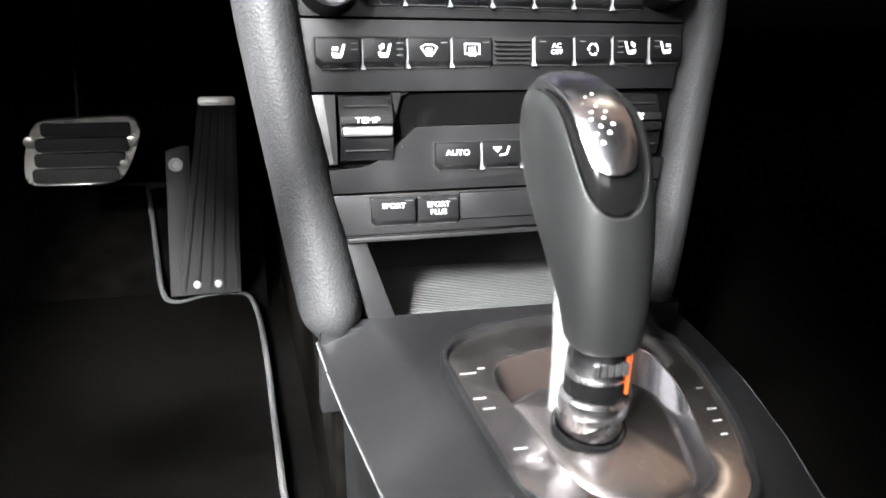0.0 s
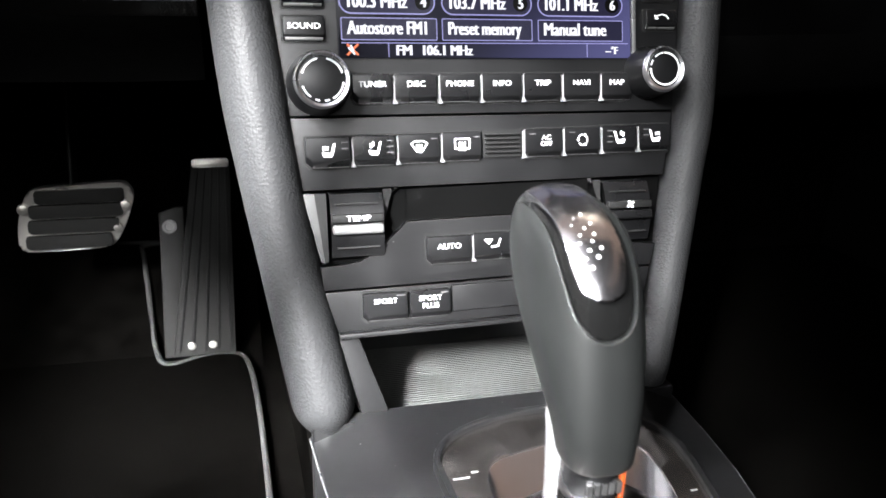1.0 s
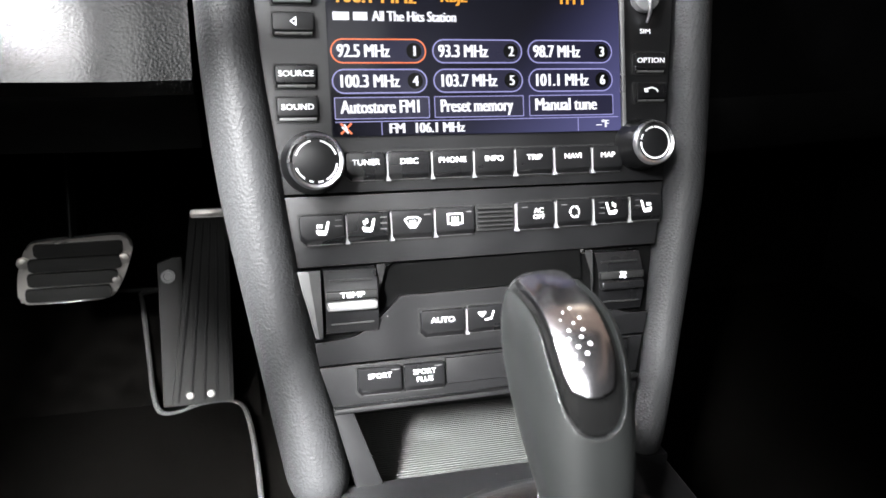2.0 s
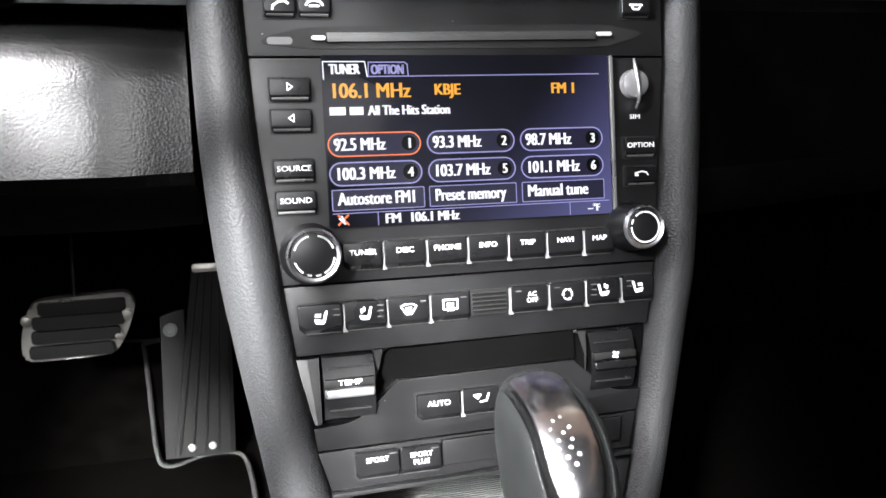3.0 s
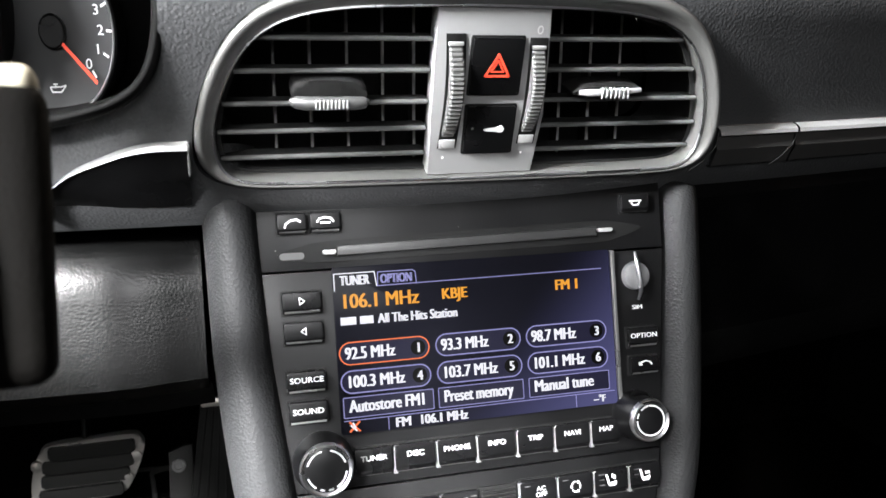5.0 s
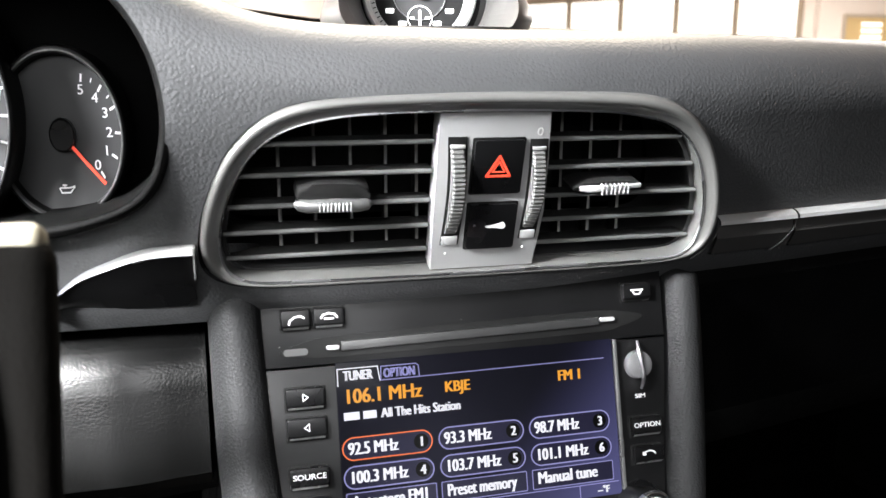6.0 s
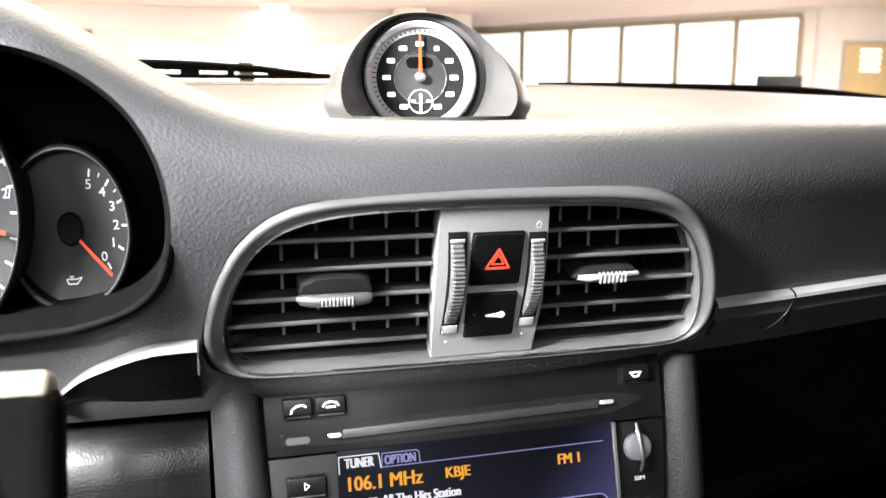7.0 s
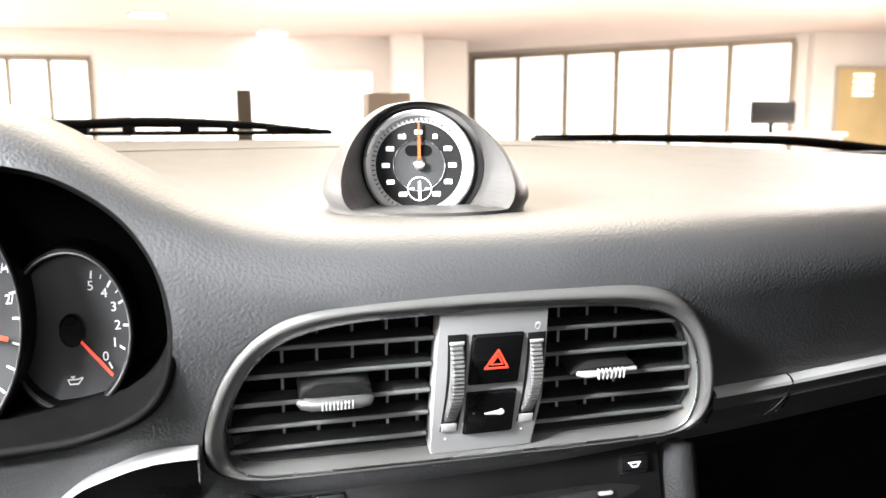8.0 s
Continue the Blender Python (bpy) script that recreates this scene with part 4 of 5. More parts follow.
plate_out = spline([(-0.0408, -0.0824), (-0.0333, -0.0715), (-0.0203, -0.0635), (-0.0053, -0.0592), (0.0157, -0.0565), (0.036, -0.0605), (0.0525, -0.07), (0.0626, -0.0834), (0.0638, -0.0991), (0.0621, -0.1158), (0.0582, -0.1417), (0.0524, -0.1625), (0.0455, -0.1775), (0.0275, -0.1886), (0.0002, -0.1913), (-0.022, -0.1842), (-0.0335, -0.1671), (-0.037, -0.1531), (-0.04, -0.1286), (-0.0419, -0.0958)], 5)
plate_mid = spline([(-0.0258, -0.1019), (-0.0194, -0.0893), (-0.006, -0.0844), (0.012, -0.0814), (0.0301, -0.0831), (0.0437, -0.0882), (0.049, -0.0977), (0.049, -0.1112), (0.047, -0.1271), (0.0417, -0.1493), (0.038, -0.1629), (0.0326, -0.1705), (0.0193, -0.1767), (0.0024, -0.1762), (-0.0115, -0.1692), (-0.0181, -0.1551), (-0.0221, -0.1356), (-0.025, -0.1176)], 5)
c0 = Vector((0.009, -0.13))
plate_out, plate_mid = resample(plate_out, 120), resample(plate_mid, 120)
cut(console_body, prism([tuple(c0 + (Vector(p) - c0) * 0.98) for p in plate_out], 0.25, 0.12, axis="z"))
plate_in = resample(spline([(-0.0227, -0.1167), (-0.0217, -0.1135), (-0.0146, -0.1089), (-0.0017, -0.1042), (0.0151, -0.1024), (0.0292, -0.1052), (0.0386, -0.1153), (0.0397, -0.1249), (0.0385, -0.1379), (0.0343, -0.156), (0.0312, -0.1653), (0.0244, -0.1695), (0.0146, -0.1737), (0.0021, -0.1742), (-0.0096, -0.168), (-0.0155, -0.1578), (-0.0182, -0.1445), (-0.0206, -0.1303)], 5), 120)
part("surround", sloped(ring([tuple(c0 + (Vector(p) - c0) * 1.05) for p in plate_out], plate_out, 0.2025, 0.19, 0.0014, axis="z")), M_PANEL, gate)
part("outer_plate", sloped(ring(plate_out, plate_mid, 0.2005, 0.188, 0.001, axis="z")), M_PLATE, gate, "satin metal plate with a painted pinkish tint")
part("well_wall", sloped(loft([[(x, y, 0.1995) for x, y in plate_mid], [((x + 2 * u) / 3, (y + 2 * w_) / 3, 0.1925) for (x, y), (u, w_) in zip(plate_mid, plate_in)], [(x, y, 0.1905) for x, y in plate_in]], closed=True)), M_CAP, gate)
mid_in = sum((Vector(p) for p in plate_in), Vector((0, 0))) / len(plate_in)
dome = [[(*p, 0.185) for p in plate_in]]
for k in range(13):
    f = 1 - k / 12.5
    dome.append([(*(mid_in + (Vector(p) - mid_in) * f), 0.1955 + 0.0055 * (1 - f ** 2.2) + (0.001 if k else 0.0)) for p in plate_in])
part("inner_plate", sloped(loft(dome, closed=True, caps=True)), M_PLATE, gate, sharp=50)
part("shaft_ring", sloped(turned([(0.0142, 0.199), (0.0142, 0.2025), (0.0134, 0.203), (0.013, 0.2)], 36, "z", at=(-0.0002, -0.138, 0), cap=False)), M_GLOSS, gate)
for x, y, w in ((-0.0393, -0.0973, 0.007), (-0.0308, -0.0944, 0.003), (-0.0385, -0.1149, 0.005), (-0.0368, -0.1217, 0.005), (-0.0322, -0.1453, 0.005), (-0.0297, -0.1515, 0.006), (0.0547, -0.1232, 0.003), (0.0519, -0.1364, 0.004), (0.0502, -0.1433, 0.004), (0.0491, -0.1508, 0.003)):
    part("gate_mark", sloped(box(x, x + w, y, y + 0.0008, 0.2003, 0.2007)), M_KEYEDGE, gate, smooth=False)

lever = thing("gear_selector", pose(-0.0042, 0, 0), "black leather gear selector with a silver cap on a chrome shaft", "gear shift")
SEC = [(0.2345, -0.1395, 0.0115, 0.0115), (0.2365, -0.139, 0.0135, 0.013), (0.248, -0.137, 0.0155, 0.0148), (0.262, -0.130, 0.021, 0.0172), (0.278, -0.120, 0.0285, 0.019), (0.291, -0.1125, 0.0335, 0.019), (0.303, -0.108, 0.0325, 0.0186), (0.3125, -0.1045, 0.027, 0.017), (0.3185, -0.101, 0.019, 0.0125), (0.3215, -0.099, 0.009, 0.006)]
CX = 0.004
sec = spline(SEC, 4, False)


def grip_row(z, cy, a, b, lift=0.0, n=144, p=0.78):
    """One slice of the grip: flat cheeks, soft corners."""
    row = []
    for k in range(n):
        c, s = math.cos(2 * math.pi * k / n), math.sin(2 * math.pi * k / n)
        row.append((CX - 0.0022 * max(0, (z - 0.2365) / 0.08) + (b + lift) * math.copysign(abs(c) ** p, c), cy + (a + lift) * math.copysign(abs(s) ** p, s), z + lift * max(0, (z - 0.3) / 0.02)))
    return row


def grip_body(lift, mat, name, label=""):
    return part(name, loft([grip_row(*s, lift) for s in spline(SEC, 16, False)], closed=True, caps=True), mat, lever, label, sharp=50)


def slot_cut(w0, z0, w1, z1, y1=-0.088, dx=0.0):
    """The tapered opening in the back of the grip, w0 half wide at its foot and w1 above."""
    half = [(w0, z0), (w1, z1), (w1, 0.32), (w1, 0.36)]
    return prism(chaikin([(CX - 0.0075 + dx + a, z) for a, z in half] + [(CX - 0.0075 + dx - a, z) for a, z in half[::-1]], 4), -0.2, y1)


grip = grip_body(0.0, M_GRIP, "grip")
cut(grip, slot_cut(0.0085, 0.2838, 0.0132, 0.303))
grip_body(-0.0028, M_DARK, "core")
panel_ = grip_body(-0.0012, M_GLOSS, "release_panel", "gloss black panel under the cap")
cut(panel_, slot_cut(0.0076, 0.2845, 0.0122, 0.303), "INTERSECT")
cap_ = grip_body(0.0007, M_CAP, "cap", "satin silver cap with its glints set on as white dots")
cut(cap_, slot_cut(0.0062, 0.2975, 0.0095, 0.305, -0.09, -0.0012), "INTERSECT")
part("chrome_spine", tube([(0.002, -0.112, 0.262), (0.002, -0.1185, 0.24), (0.003, -0.122, 0.222), (0.003, -0.124, 0.205), (0.003, -0.1245, 0.19)], [0.006, 0.0085, 0.0095, 0.0098, 0.0098], 20, (1.0, 0.75), up=(0, 1, 0)), M_SPINE, lever)
part("collar", turned([(0.0128, 0.2065), (0.0132, 0.209), (0.0128, 0.2125), (0.0114, 0.2135), (0.0114, 0.2225), (0.0118, 0.2235), (0.0114, 0.2245), (0.0114, 0.236)], 36, "z", at=(CX, -0.139, 0)), M_SATIN, lever)
part("collar_band", turned([(0.0117, 0.2145), (0.0117, 0.2215)], 36, "z", at=(CX, -0.139, 0), cap=False), M_GLOSS, lever)
for k in range(5):
    part("collar_mark", box(CX - 0.007 + 0.0028 * k, CX - 0.0052 + 0.0028 * k, -0.1508, -0.149, 0.2262, 0.2308), M_SLAT, lever, smooth=False)
part("orange_stripe", box(CX + 0.0068, CX + 0.0077, -0.1493, -0.1475, 0.2175, 0.2335), M_ORANGE, lever, smooth=False)
part("shaft", turned([(0.0125, 0.172), (0.0125, 0.199), (0.0118, 0.207)], 36, "z", at=(CX, -0.138, 0)), M_CHROME, lever)
# glints on the cap, modelled as small white dots
for u, v_ in ((0.05, 0.18), (-0.1, 0.32), (0.35, 0.36), (-0.35, 0.44), (0.1, 0.46), (0.55, 0.5), (-0.5, 0.52), (-0.15, 0.56), (0.3, 0.6), (-0.05, 0.68), (0.45, 0.7), (0.2, 0.78), (-0.2, 0.8), (0.5, 0.84), (0.0, 0.9), (0.3, 0.95)):
    z = 0.304 + (0.3195 - 0.304) * v_
    cy, a, b = [interp(z, [(s[0], s[q]) for s in sec]) for q in (1, 2, 3)]
    ux = 0.0095 * u - 0.006
    fy = (1 - min(0.95, abs(ux / b) ** (1 / 0.78 * 1.0)) ** 2) ** 0.39
    part("cap_glint", turned([(0.0009, 0.0004), (0.0007, -0.0003), (0.0001, -0.0004)], 10, "y", at=(CX - 0.0019 + ux, cy - (a + 0.0007) * fy - 0.0001, z)), M_DIALWHITE, cap_)

# ---------------------------------------------------------------- dashboard
HB = [(-0.7, 0.63), (-0.45, 0.66), (-0.33, 0.672), (-0.25, 0.66), (-0.193, 0.642), (-0.174, 0.632), (-0.155, 0.620), (-0.135, 0.6085), (-0.114, 0.5995), (-0.096, 0.5945), (-0.068, 0.5912), (0.0, 0.590), (0.09, 0.590), (0.21, 0.589), (0.4, 0.588), (0.72, 0.58)]
Y0 = [(-0.7, 0.05), (-0.3, 0.004), (-0.05, 0.0), (0.04, 0.002), (0.1, 0.007), (0.138, 0.012), (0.193, 0.022), (0.35, 0.055), (0.72, 0.11)]


def sstep(a, b, v):
    t = min(1, max(0, (v - a) / (b - a)))
    return t * t * (3 - 2 * t)


def smooth_table(x, table, w=0.012):
    return (interp(x - w, table) + 2 * interp(x, table) + interp(x + w, table)) / 4


dash = thing("dashboard", HERE, "grained black leather dashboard with a curved brow", "dashboard")
rows = []
x = -0.66
while x <= 0.681:
    h, y0 = smooth_table(x, HB), smooth_table(x, Y0)
    row = []
    for y in (0.56, 0.5, 0.42, 0.34, 0.27, 0.21, 0.16, 0.12, 0.09):
        side = (max(0, x) / 0.62) ** 2
        base = 0.588 + 0.034 * (1 - 0.62 * side) * sstep(0.1, 0.55, y)
        row.append((x, 0.09 + (y - 0.09) * (1 - 0.27 * side), base + (h - 0.59) * (1 - sstep(y0 + 0.02, 0.34, y))))
    for dy, dz in ((0.06, 0.0), (0.042, -0.0004), (0.03, -0.0015), (0.021, -0.0035), (0.013, -0.007), (0.007, -0.012), (0.003, -0.018), (0.0008, -0.025), (0.0, -0.033)):
        row.append((x, y0 + dy, h + dz))
    for z in (0.548, 0.535, 0.52, 0.505, 0.49, 0.478, 0.466):
        top = h - 0.033
        zz = min(z, top - 0.002 * (0.548 - z) / 0.01 - 0.004)
        row.append((x, y0 + 0.31 * max(0, 0.557 - zz), zz))
    rows.append(row)
    x += 0.012
upper = part("upper_dash", thick(rows, (0, 0.012, -0.012)), M_LEATHER, dash)

part("defroster_slot", tube(spline([(-0.3, 0.40, 0.6135), (-0.1, 0.43, 0.6152), (0.15, 0.44, 0.6155), (0.4, 0.40, 0.607), (0.6, 0.33, 0.5985)], 8, False), 0.0016, 8), M_SLAT, dash)
cav = spline([(-0.215, 0.6215), (-0.20, 0.6215), (-0.18, 0.6165), (-0.162, 0.606), (-0.149, 0.5925), (-0.1405, 0.575), (-0.1372, 0.555), (-0.1388, 0.538), (-0.1440, 0.5235), (-0.1545, 0.5138), (-0.1735, 0.5075), (-0.196, 0.505), (-0.26, 0.5035), (-0.34, 0.505), (-0.42, 0.51), (-0.45, 0.55), (-0.43, 0.60), (-0.36, 0.628), (-0.28, 0.629)], 6)
cut(upper, prism(cav, -0.08, 0.08))

VENT = pose(0, 0.03395, 0.47723, 17.2, 0, 0)


def mirrored(half):
    return half + [(-px, pz) for px, pz in half[::-1] if px > 1e-6]


bez_out = spline(mirrored([(0, 0.0888), (0.03, 0.0886), (0.0575, 0.0879), (0.076, 0.0866), (0.0895, 0.0838), (0.1015, 0.0776), (0.1122, 0.0672), (0.1202, 0.0527), (0.1265, 0.0345), (0.1288, 0.018), (0.1268, 0.0078), (0.119, 0.0012), (0.105, -0.0018), (0.07, -0.0026), (0.03, -0.0028), (0, -0.0028)]), 5)
bez_in = spline(mirrored([(0, 0.0803), (0.03, 0.0798), (0.0555, 0.0789), (0.0715, 0.0771), (0.0835, 0.0745), (0.094, 0.0705), (0.1045, 0.062), (0.1118, 0.0488), (0.117, 0.0345), (0.1195, 0.019), (0.1185, 0.0092), (0.1135, 0.003), (0.104, 0.0006), (0.07, 0.0), (0.03, -0.0003), (0, -0.0004)]), 5)
cutter = prism(bez_out, -0.05, 0.055)
bmesh.ops.transform(cutter, matrix=VENT, verts=cutter.verts)
cut(upper, cutter)

vent = thing("centre_air_vents", VENT, "silver-framed centre air vents with black slats", "air vent")


def relaxed(pts, n=6):
    for _ in range(n):
        pts = [tuple((Vector(pts[i - 1]) + 2 * Vector(p) + Vector(pts[(i + 1) % len(pts)])) / 4) for i, p in enumerate(pts)]
    return pts


# evenly spaced sections, so that the frame's gloss runs smooth
bez_out, bez_in = relaxed(bez_out, 4), relaxed(bez_in, 4)
run = [0.0]
for k in range(len(bez_out)):
    run.append(run[-1] + (Vector(bez_out[(k + 1) % len(bez_out)]) - Vector(bez_out[k])).length)
even_out, even_in, k = [], [], 0
for step in range(220):
    d = run[-1] * step / 220
    while run[k + 1] < d:
        k += 1
    f = (d - run[k]) / (run[k + 1] - run[k])
    for even, line in ((even_out, bez_out), (even_in, bez_in)):
        even.append(tuple(Vector(line[k]) * (1 - f) + Vector(line[(k + 1) % len(line)]) * f))
even_out, even_in = relaxed(even_out, 12), relaxed(even_in, 12)
bez = []
for p, q in zip(even_out, even_in):
    p, q = Vector(p), Vector(q)
    flat = min(1.0, ((p - q).length / 0.0095) ** 1.5)
    bez.append([(*(p + (q - p) * f)[:1], (y if y > 0 else -0.0074 + (y + 0.0074) * flat) - 0.003, (p + (q - p) * f)[1] + 0.0006) for f, y in ((0.0, 0.02), (0.0, -0.0025), (0.04, -0.0048), (0.13, -0.0066), (0.26, -0.0074), (0.4, -0.0072), (0.5, -0.0062), (0.56, -0.0052), (0.8, -0.0042), (0.93, -0.0038), (0.98, -0.0028), (1.0, -0.0012), (1.0, 0.02))])
bez.append(bez[0])
part("bezel", loft(bez), M_SILVER, vent, "satin silver vent frame", sharp=60)
# highlight on the frame's inner edge, modelled as a thin bright tube
lip = []
for p, q in zip(even_out, even_in):
    p, q = Vector(p), Vector(q)
    flat = min(1.0, ((p - q).length / 0.0095) ** 1.5)
    e = p + (q - p) * 0.94
    lip.append((e[0], -0.0074 + 0.0036 * flat - 0.0031, e[1] + 0.0006))
part("inner_highlight", tube(lip + lip[:1], 0.0006, 8, up=(0, 1, 0)), M_SATIN, vent, "highlight on the inner edge, drawn as a bright tube")
part("bezel_throat", ring([(px * 0.995, pz) for px, pz in bez_in], [(px * 0.975, 0.04 + (pz - 0.04) * 0.95) for px, pz in bez_in], 0.001, 0.05), M_SLAT, vent)
part("duct_back", prism(bez_in, 0.06, 0.064), M_DARK, vent)


def reach(z, side):
    """How far the opening goes to the side at a height."""
    best = 0.05
    n = len(bez_in)
    for i in range(n):
        (xa, za), (xb, zb) = bez_in[i], bez_in[(i + 1) % n]
        if (za - z) * (zb - z) <= 0 and abs(zb - za) > 1e-9 and xa * side > 0.05:
            best = abs(xa + (xb - xa) * (z - za) / (zb - za))
    return best - 0.001


for z in (0.0645, 0.05, 0.0352, 0.0222, 0.0096):
    for side in (-1, 1):
        e = reach(z, side)
        x0, x1 = (-e, -0.0235) if side < 0 else (0.0305, e)
        slat = part("slat", loft([[(x0, y, zz), (x1, y, zz)] for y, zz in ((-0.001, z - 0.0002), (-0.0015, z + 0.0003), (-0.001, z + 0.0009), (0.004, z + 0.0010), (0.010, z - 0.0004), (0.010, z - 0.0012), (0.004, z - 0.0006), (-0.001, z - 0.0002))]), M_DUSTY, vent)
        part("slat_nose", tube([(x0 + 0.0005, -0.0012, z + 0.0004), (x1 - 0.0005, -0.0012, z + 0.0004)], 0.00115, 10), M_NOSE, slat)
# upright vanes behind the slats, plumb while the frame leans
for xv in (-0.0915, -0.0748, -0.0575, -0.0405, -0.0252, 0.0345, 0.0507, 0.0669, 0.0834):
    vane = part("guide_vane", loft([[(xv + dx, y + 0.3 * z, z) for dx, y in ((-0.0006, 0.0115), (0.0006, 0.0115), (0.0006, 0.021), (-0.0006, 0.021))] for z in (0.001, 0.04, 0.077)], closed=True, caps=True), M_DUSTY, vent)
    part("vane_edge", tube([(xv, 0.0112 + 0.3 * z, z) for z in (0.001, 0.04, 0.077)], 0.0008, 8), M_VANE, vane, "lightened front edge")
# thumb tabs: a dusty shoe on the slat and a bright ribbed bar
x0, x1, z = -0.0868, -0.0525, 0.0402
tab = part("vane_tab", prism(chaikin([(x0 + 0.0035, z - 0.0055), (x1 - 0.003, z - 0.0055), (x1, z - 0.0012), (x1 - 0.0012, z + 0.0072), (x0 + 0.0028, z + 0.0078), (x0, z + 0.001)], 2), -0.0062, 0.006, 0.0024, 4), M_DUSTY, vent, "dusty black vane tab")
part("tab_edge", tube([(x0 + 0.0002, -0.0066, z - 0.0012), (x0 + 0.0022, -0.0078, z - 0.0015), (x0 + 0.006, -0.0088, z - 0.0017), (x1 - 0.006, -0.0088, z - 0.002), (x1 - 0.002, -0.008, z - 0.002), (x1 - 0.0002, -0.0068, z - 0.0018)], [0.0012, 0.0026, 0.003, 0.003, 0.0026, 0.0012], 16), M_CHEEK, tab, "bright ribbed grip bar")
for k in range(9):
    xx = x0 + 0.0105 + k * 0.0017
    part("tab_rib", box(xx, xx + 0.0008, -0.0122, -0.008, z - 0.0036, z + 0.0004, 0.0003, 1), M_EDGE, tab)
x0, x1, z = 0.0478, 0.0806, 0.0414
tab = part("vane_tab", prism(chaikin([(x0 - 0.006, z - 0.0026), (x1 - 0.004, z - 0.0026), (x1 + 0.0006, z), (x1 - 0.001, z + 0.0026), (x0 + 0.004, z + 0.0026)], 2), -0.006, 0.008, 0.0016, 3), M_DUSTY, vent, "dark vane tab pushed aside")
part("tab_edge", tube([(x0 + 0.001, -0.0062, z - 0.0004), (x0 + 0.005, -0.0082, z), (x0 + 0.0155, -0.0086, z + 0.0004), (x1 - 0.0005, -0.0068, z + 0.0007)], [0.0013, 0.0019, 0.0014, 0.0013], 12), M_EDGE, tab, "bright ribbed grip bar")
for k in range(7):
    xx = x0 + 0.0108 + k * 0.0022
    part("tab_rib", box(xx, xx + 0.0012, -0.0108, -0.0072, z - 0.0023, z + 0.0027, 0.0004, 1), M_EDGE, tab)

part("switch_plate", prism([(-0.0234, 0.0816), (-0.0231, 0.05), (-0.0229, 0.03), (-0.0225, 0.0006), (0.03, 0.0006), (0.0318, 0.03), (0.0306, 0.055), (0.0286, 0.081)], -0.0065, 0.004, 0.0009), M_BRIGHT, vent, "satin silver switch plate")
for za, zb, nm in ((0.0412, 0.0672, "hazard_switch"), (0.0122, 0.0352, "lock_switch")):
    part("switch_frame", prism(rrect(-0.0073, 0.0181, za - 0.001, zb + 0.001, 0.001), -0.0069, 0.0, 0.0003), M_DARK, vent)
    s_ = part(nm, prism(rrect(-0.0063, 0.0172, za, zb, 0.0009), -0.0082, 0.0, 0.0008), M_BUTTON, vent)
    zc = (za + zb) / 2
    if nm == "hazard_switch":
        for k in (1.0, 0.52):
            strokes([[(0.0058 - 0.0056 * k, zc - 0.0042 * k), (0.0058 + 0.0056 * k, zc - 0.0042 * k), (0.0058, zc + 0.0056 * k), (0.0058 - 0.0056 * k, zc - 0.0042 * k)]], 0.0011 if k == 1 else 0.0007, M_RED, s_, -0.0083, "warning_triangle")
    else:
        part("key_sign", prism(spline([(0.003, zc - 0.0003), (0.008, zc - 0.0008), (0.011, zc - 0.0013), (0.0125, zc + 0.0002), (0.011, zc + 0.0022), (0.0085, zc + 0.0014), (0.003, zc + 0.0006)], 4), -0.0085, -0.008), M_WHITE, s_, smooth=False)
        part("lock_lamp", box(-0.0035, -0.0025, -0.0084, -0.008, zc + 0.0003, zc + 0.0013), M_DIM, s_, smooth=False)
for x0, x1, za, zb in ((-0.0184, -0.0104, 0.0152, 0.0668), (0.0208, 0.0286, 0.0168, 0.0652)):
    mid_x = 0.0015 if x0 < 0 else 0.0012
    half_l = [(x0 - 0.0006 + mid_x * math.sin(math.pi * k / 8), za - 0.001 + (zb - za + 0.003) * k / 8) for k in range(9)]
    half_r = [(x1 + 0.0004 + mid_x * math.sin(math.pi * k / 8), za - 0.001 + (zb - za + 0.003) * k / 8) for k in range(9)]
    part("wheel_slot", prism(half_r + half_l[::-1], -0.0069, 0.0, 0.0002), M_DARK, vent)
    n = 44
    rows = []
    for k in range(n + 1):
        f = k / n
        zz = za + 0.0045 + (zb - za - 0.0065) * f
        c_ = mid_x * math.sin(math.pi * f)
        bul = 0.0055 * (1 - (2 * f - 1) ** 2) + 0.0065 + 0.0005 * (k % 2)
        rows.append([(x0 + c_ + 0.0006, -0.003, zz), (x0 + c_ + 0.0007, -bul + 0.0008, zz), (x0 + c_ + 0.0016, -bul, zz), (x1 + c_ - 0.0016, -bul, zz), (x1 + c_ - 0.0007, -bul + 0.0008, zz), (x1 + c_ - 0.0006, -0.003, zz)])
    part("vent_wheel", loft(rows), M_WHEEL, vent, smooth=False)
    part("wheel_mark", box(x0, x1 - 0.0002, -0.0074, -0.004, za - 0.0008, za + 0.0036, 0.0004), M_EDGE, vent)
    part("wheel_mark", box(x0 + 0.0006, x1 - 0.0004, -0.0078, -0.004, zb - 0.0032, zb - 0.0016, 0.0003), M_EDGE, vent)
    part("mark_dot", turned([(0.0006, -0.0064), (0.0005, -0.0068), (0.0001, -0.0068)], 12, "y", at=((x0 + x1) / 2 - 0.0015, 0, za - 0.0058)), M_DIALWHITE, vent)
zb = 0.0652
strokes([[(0.0245 + 0.0012 * math.cos(radians(a)), zb + 0.0055 + 0.0017 * math.sin(radians(a))) for a in range(0, 361, 30)]], 0.0005, M_WHITE, vent, -0.0066, "shut_sign")

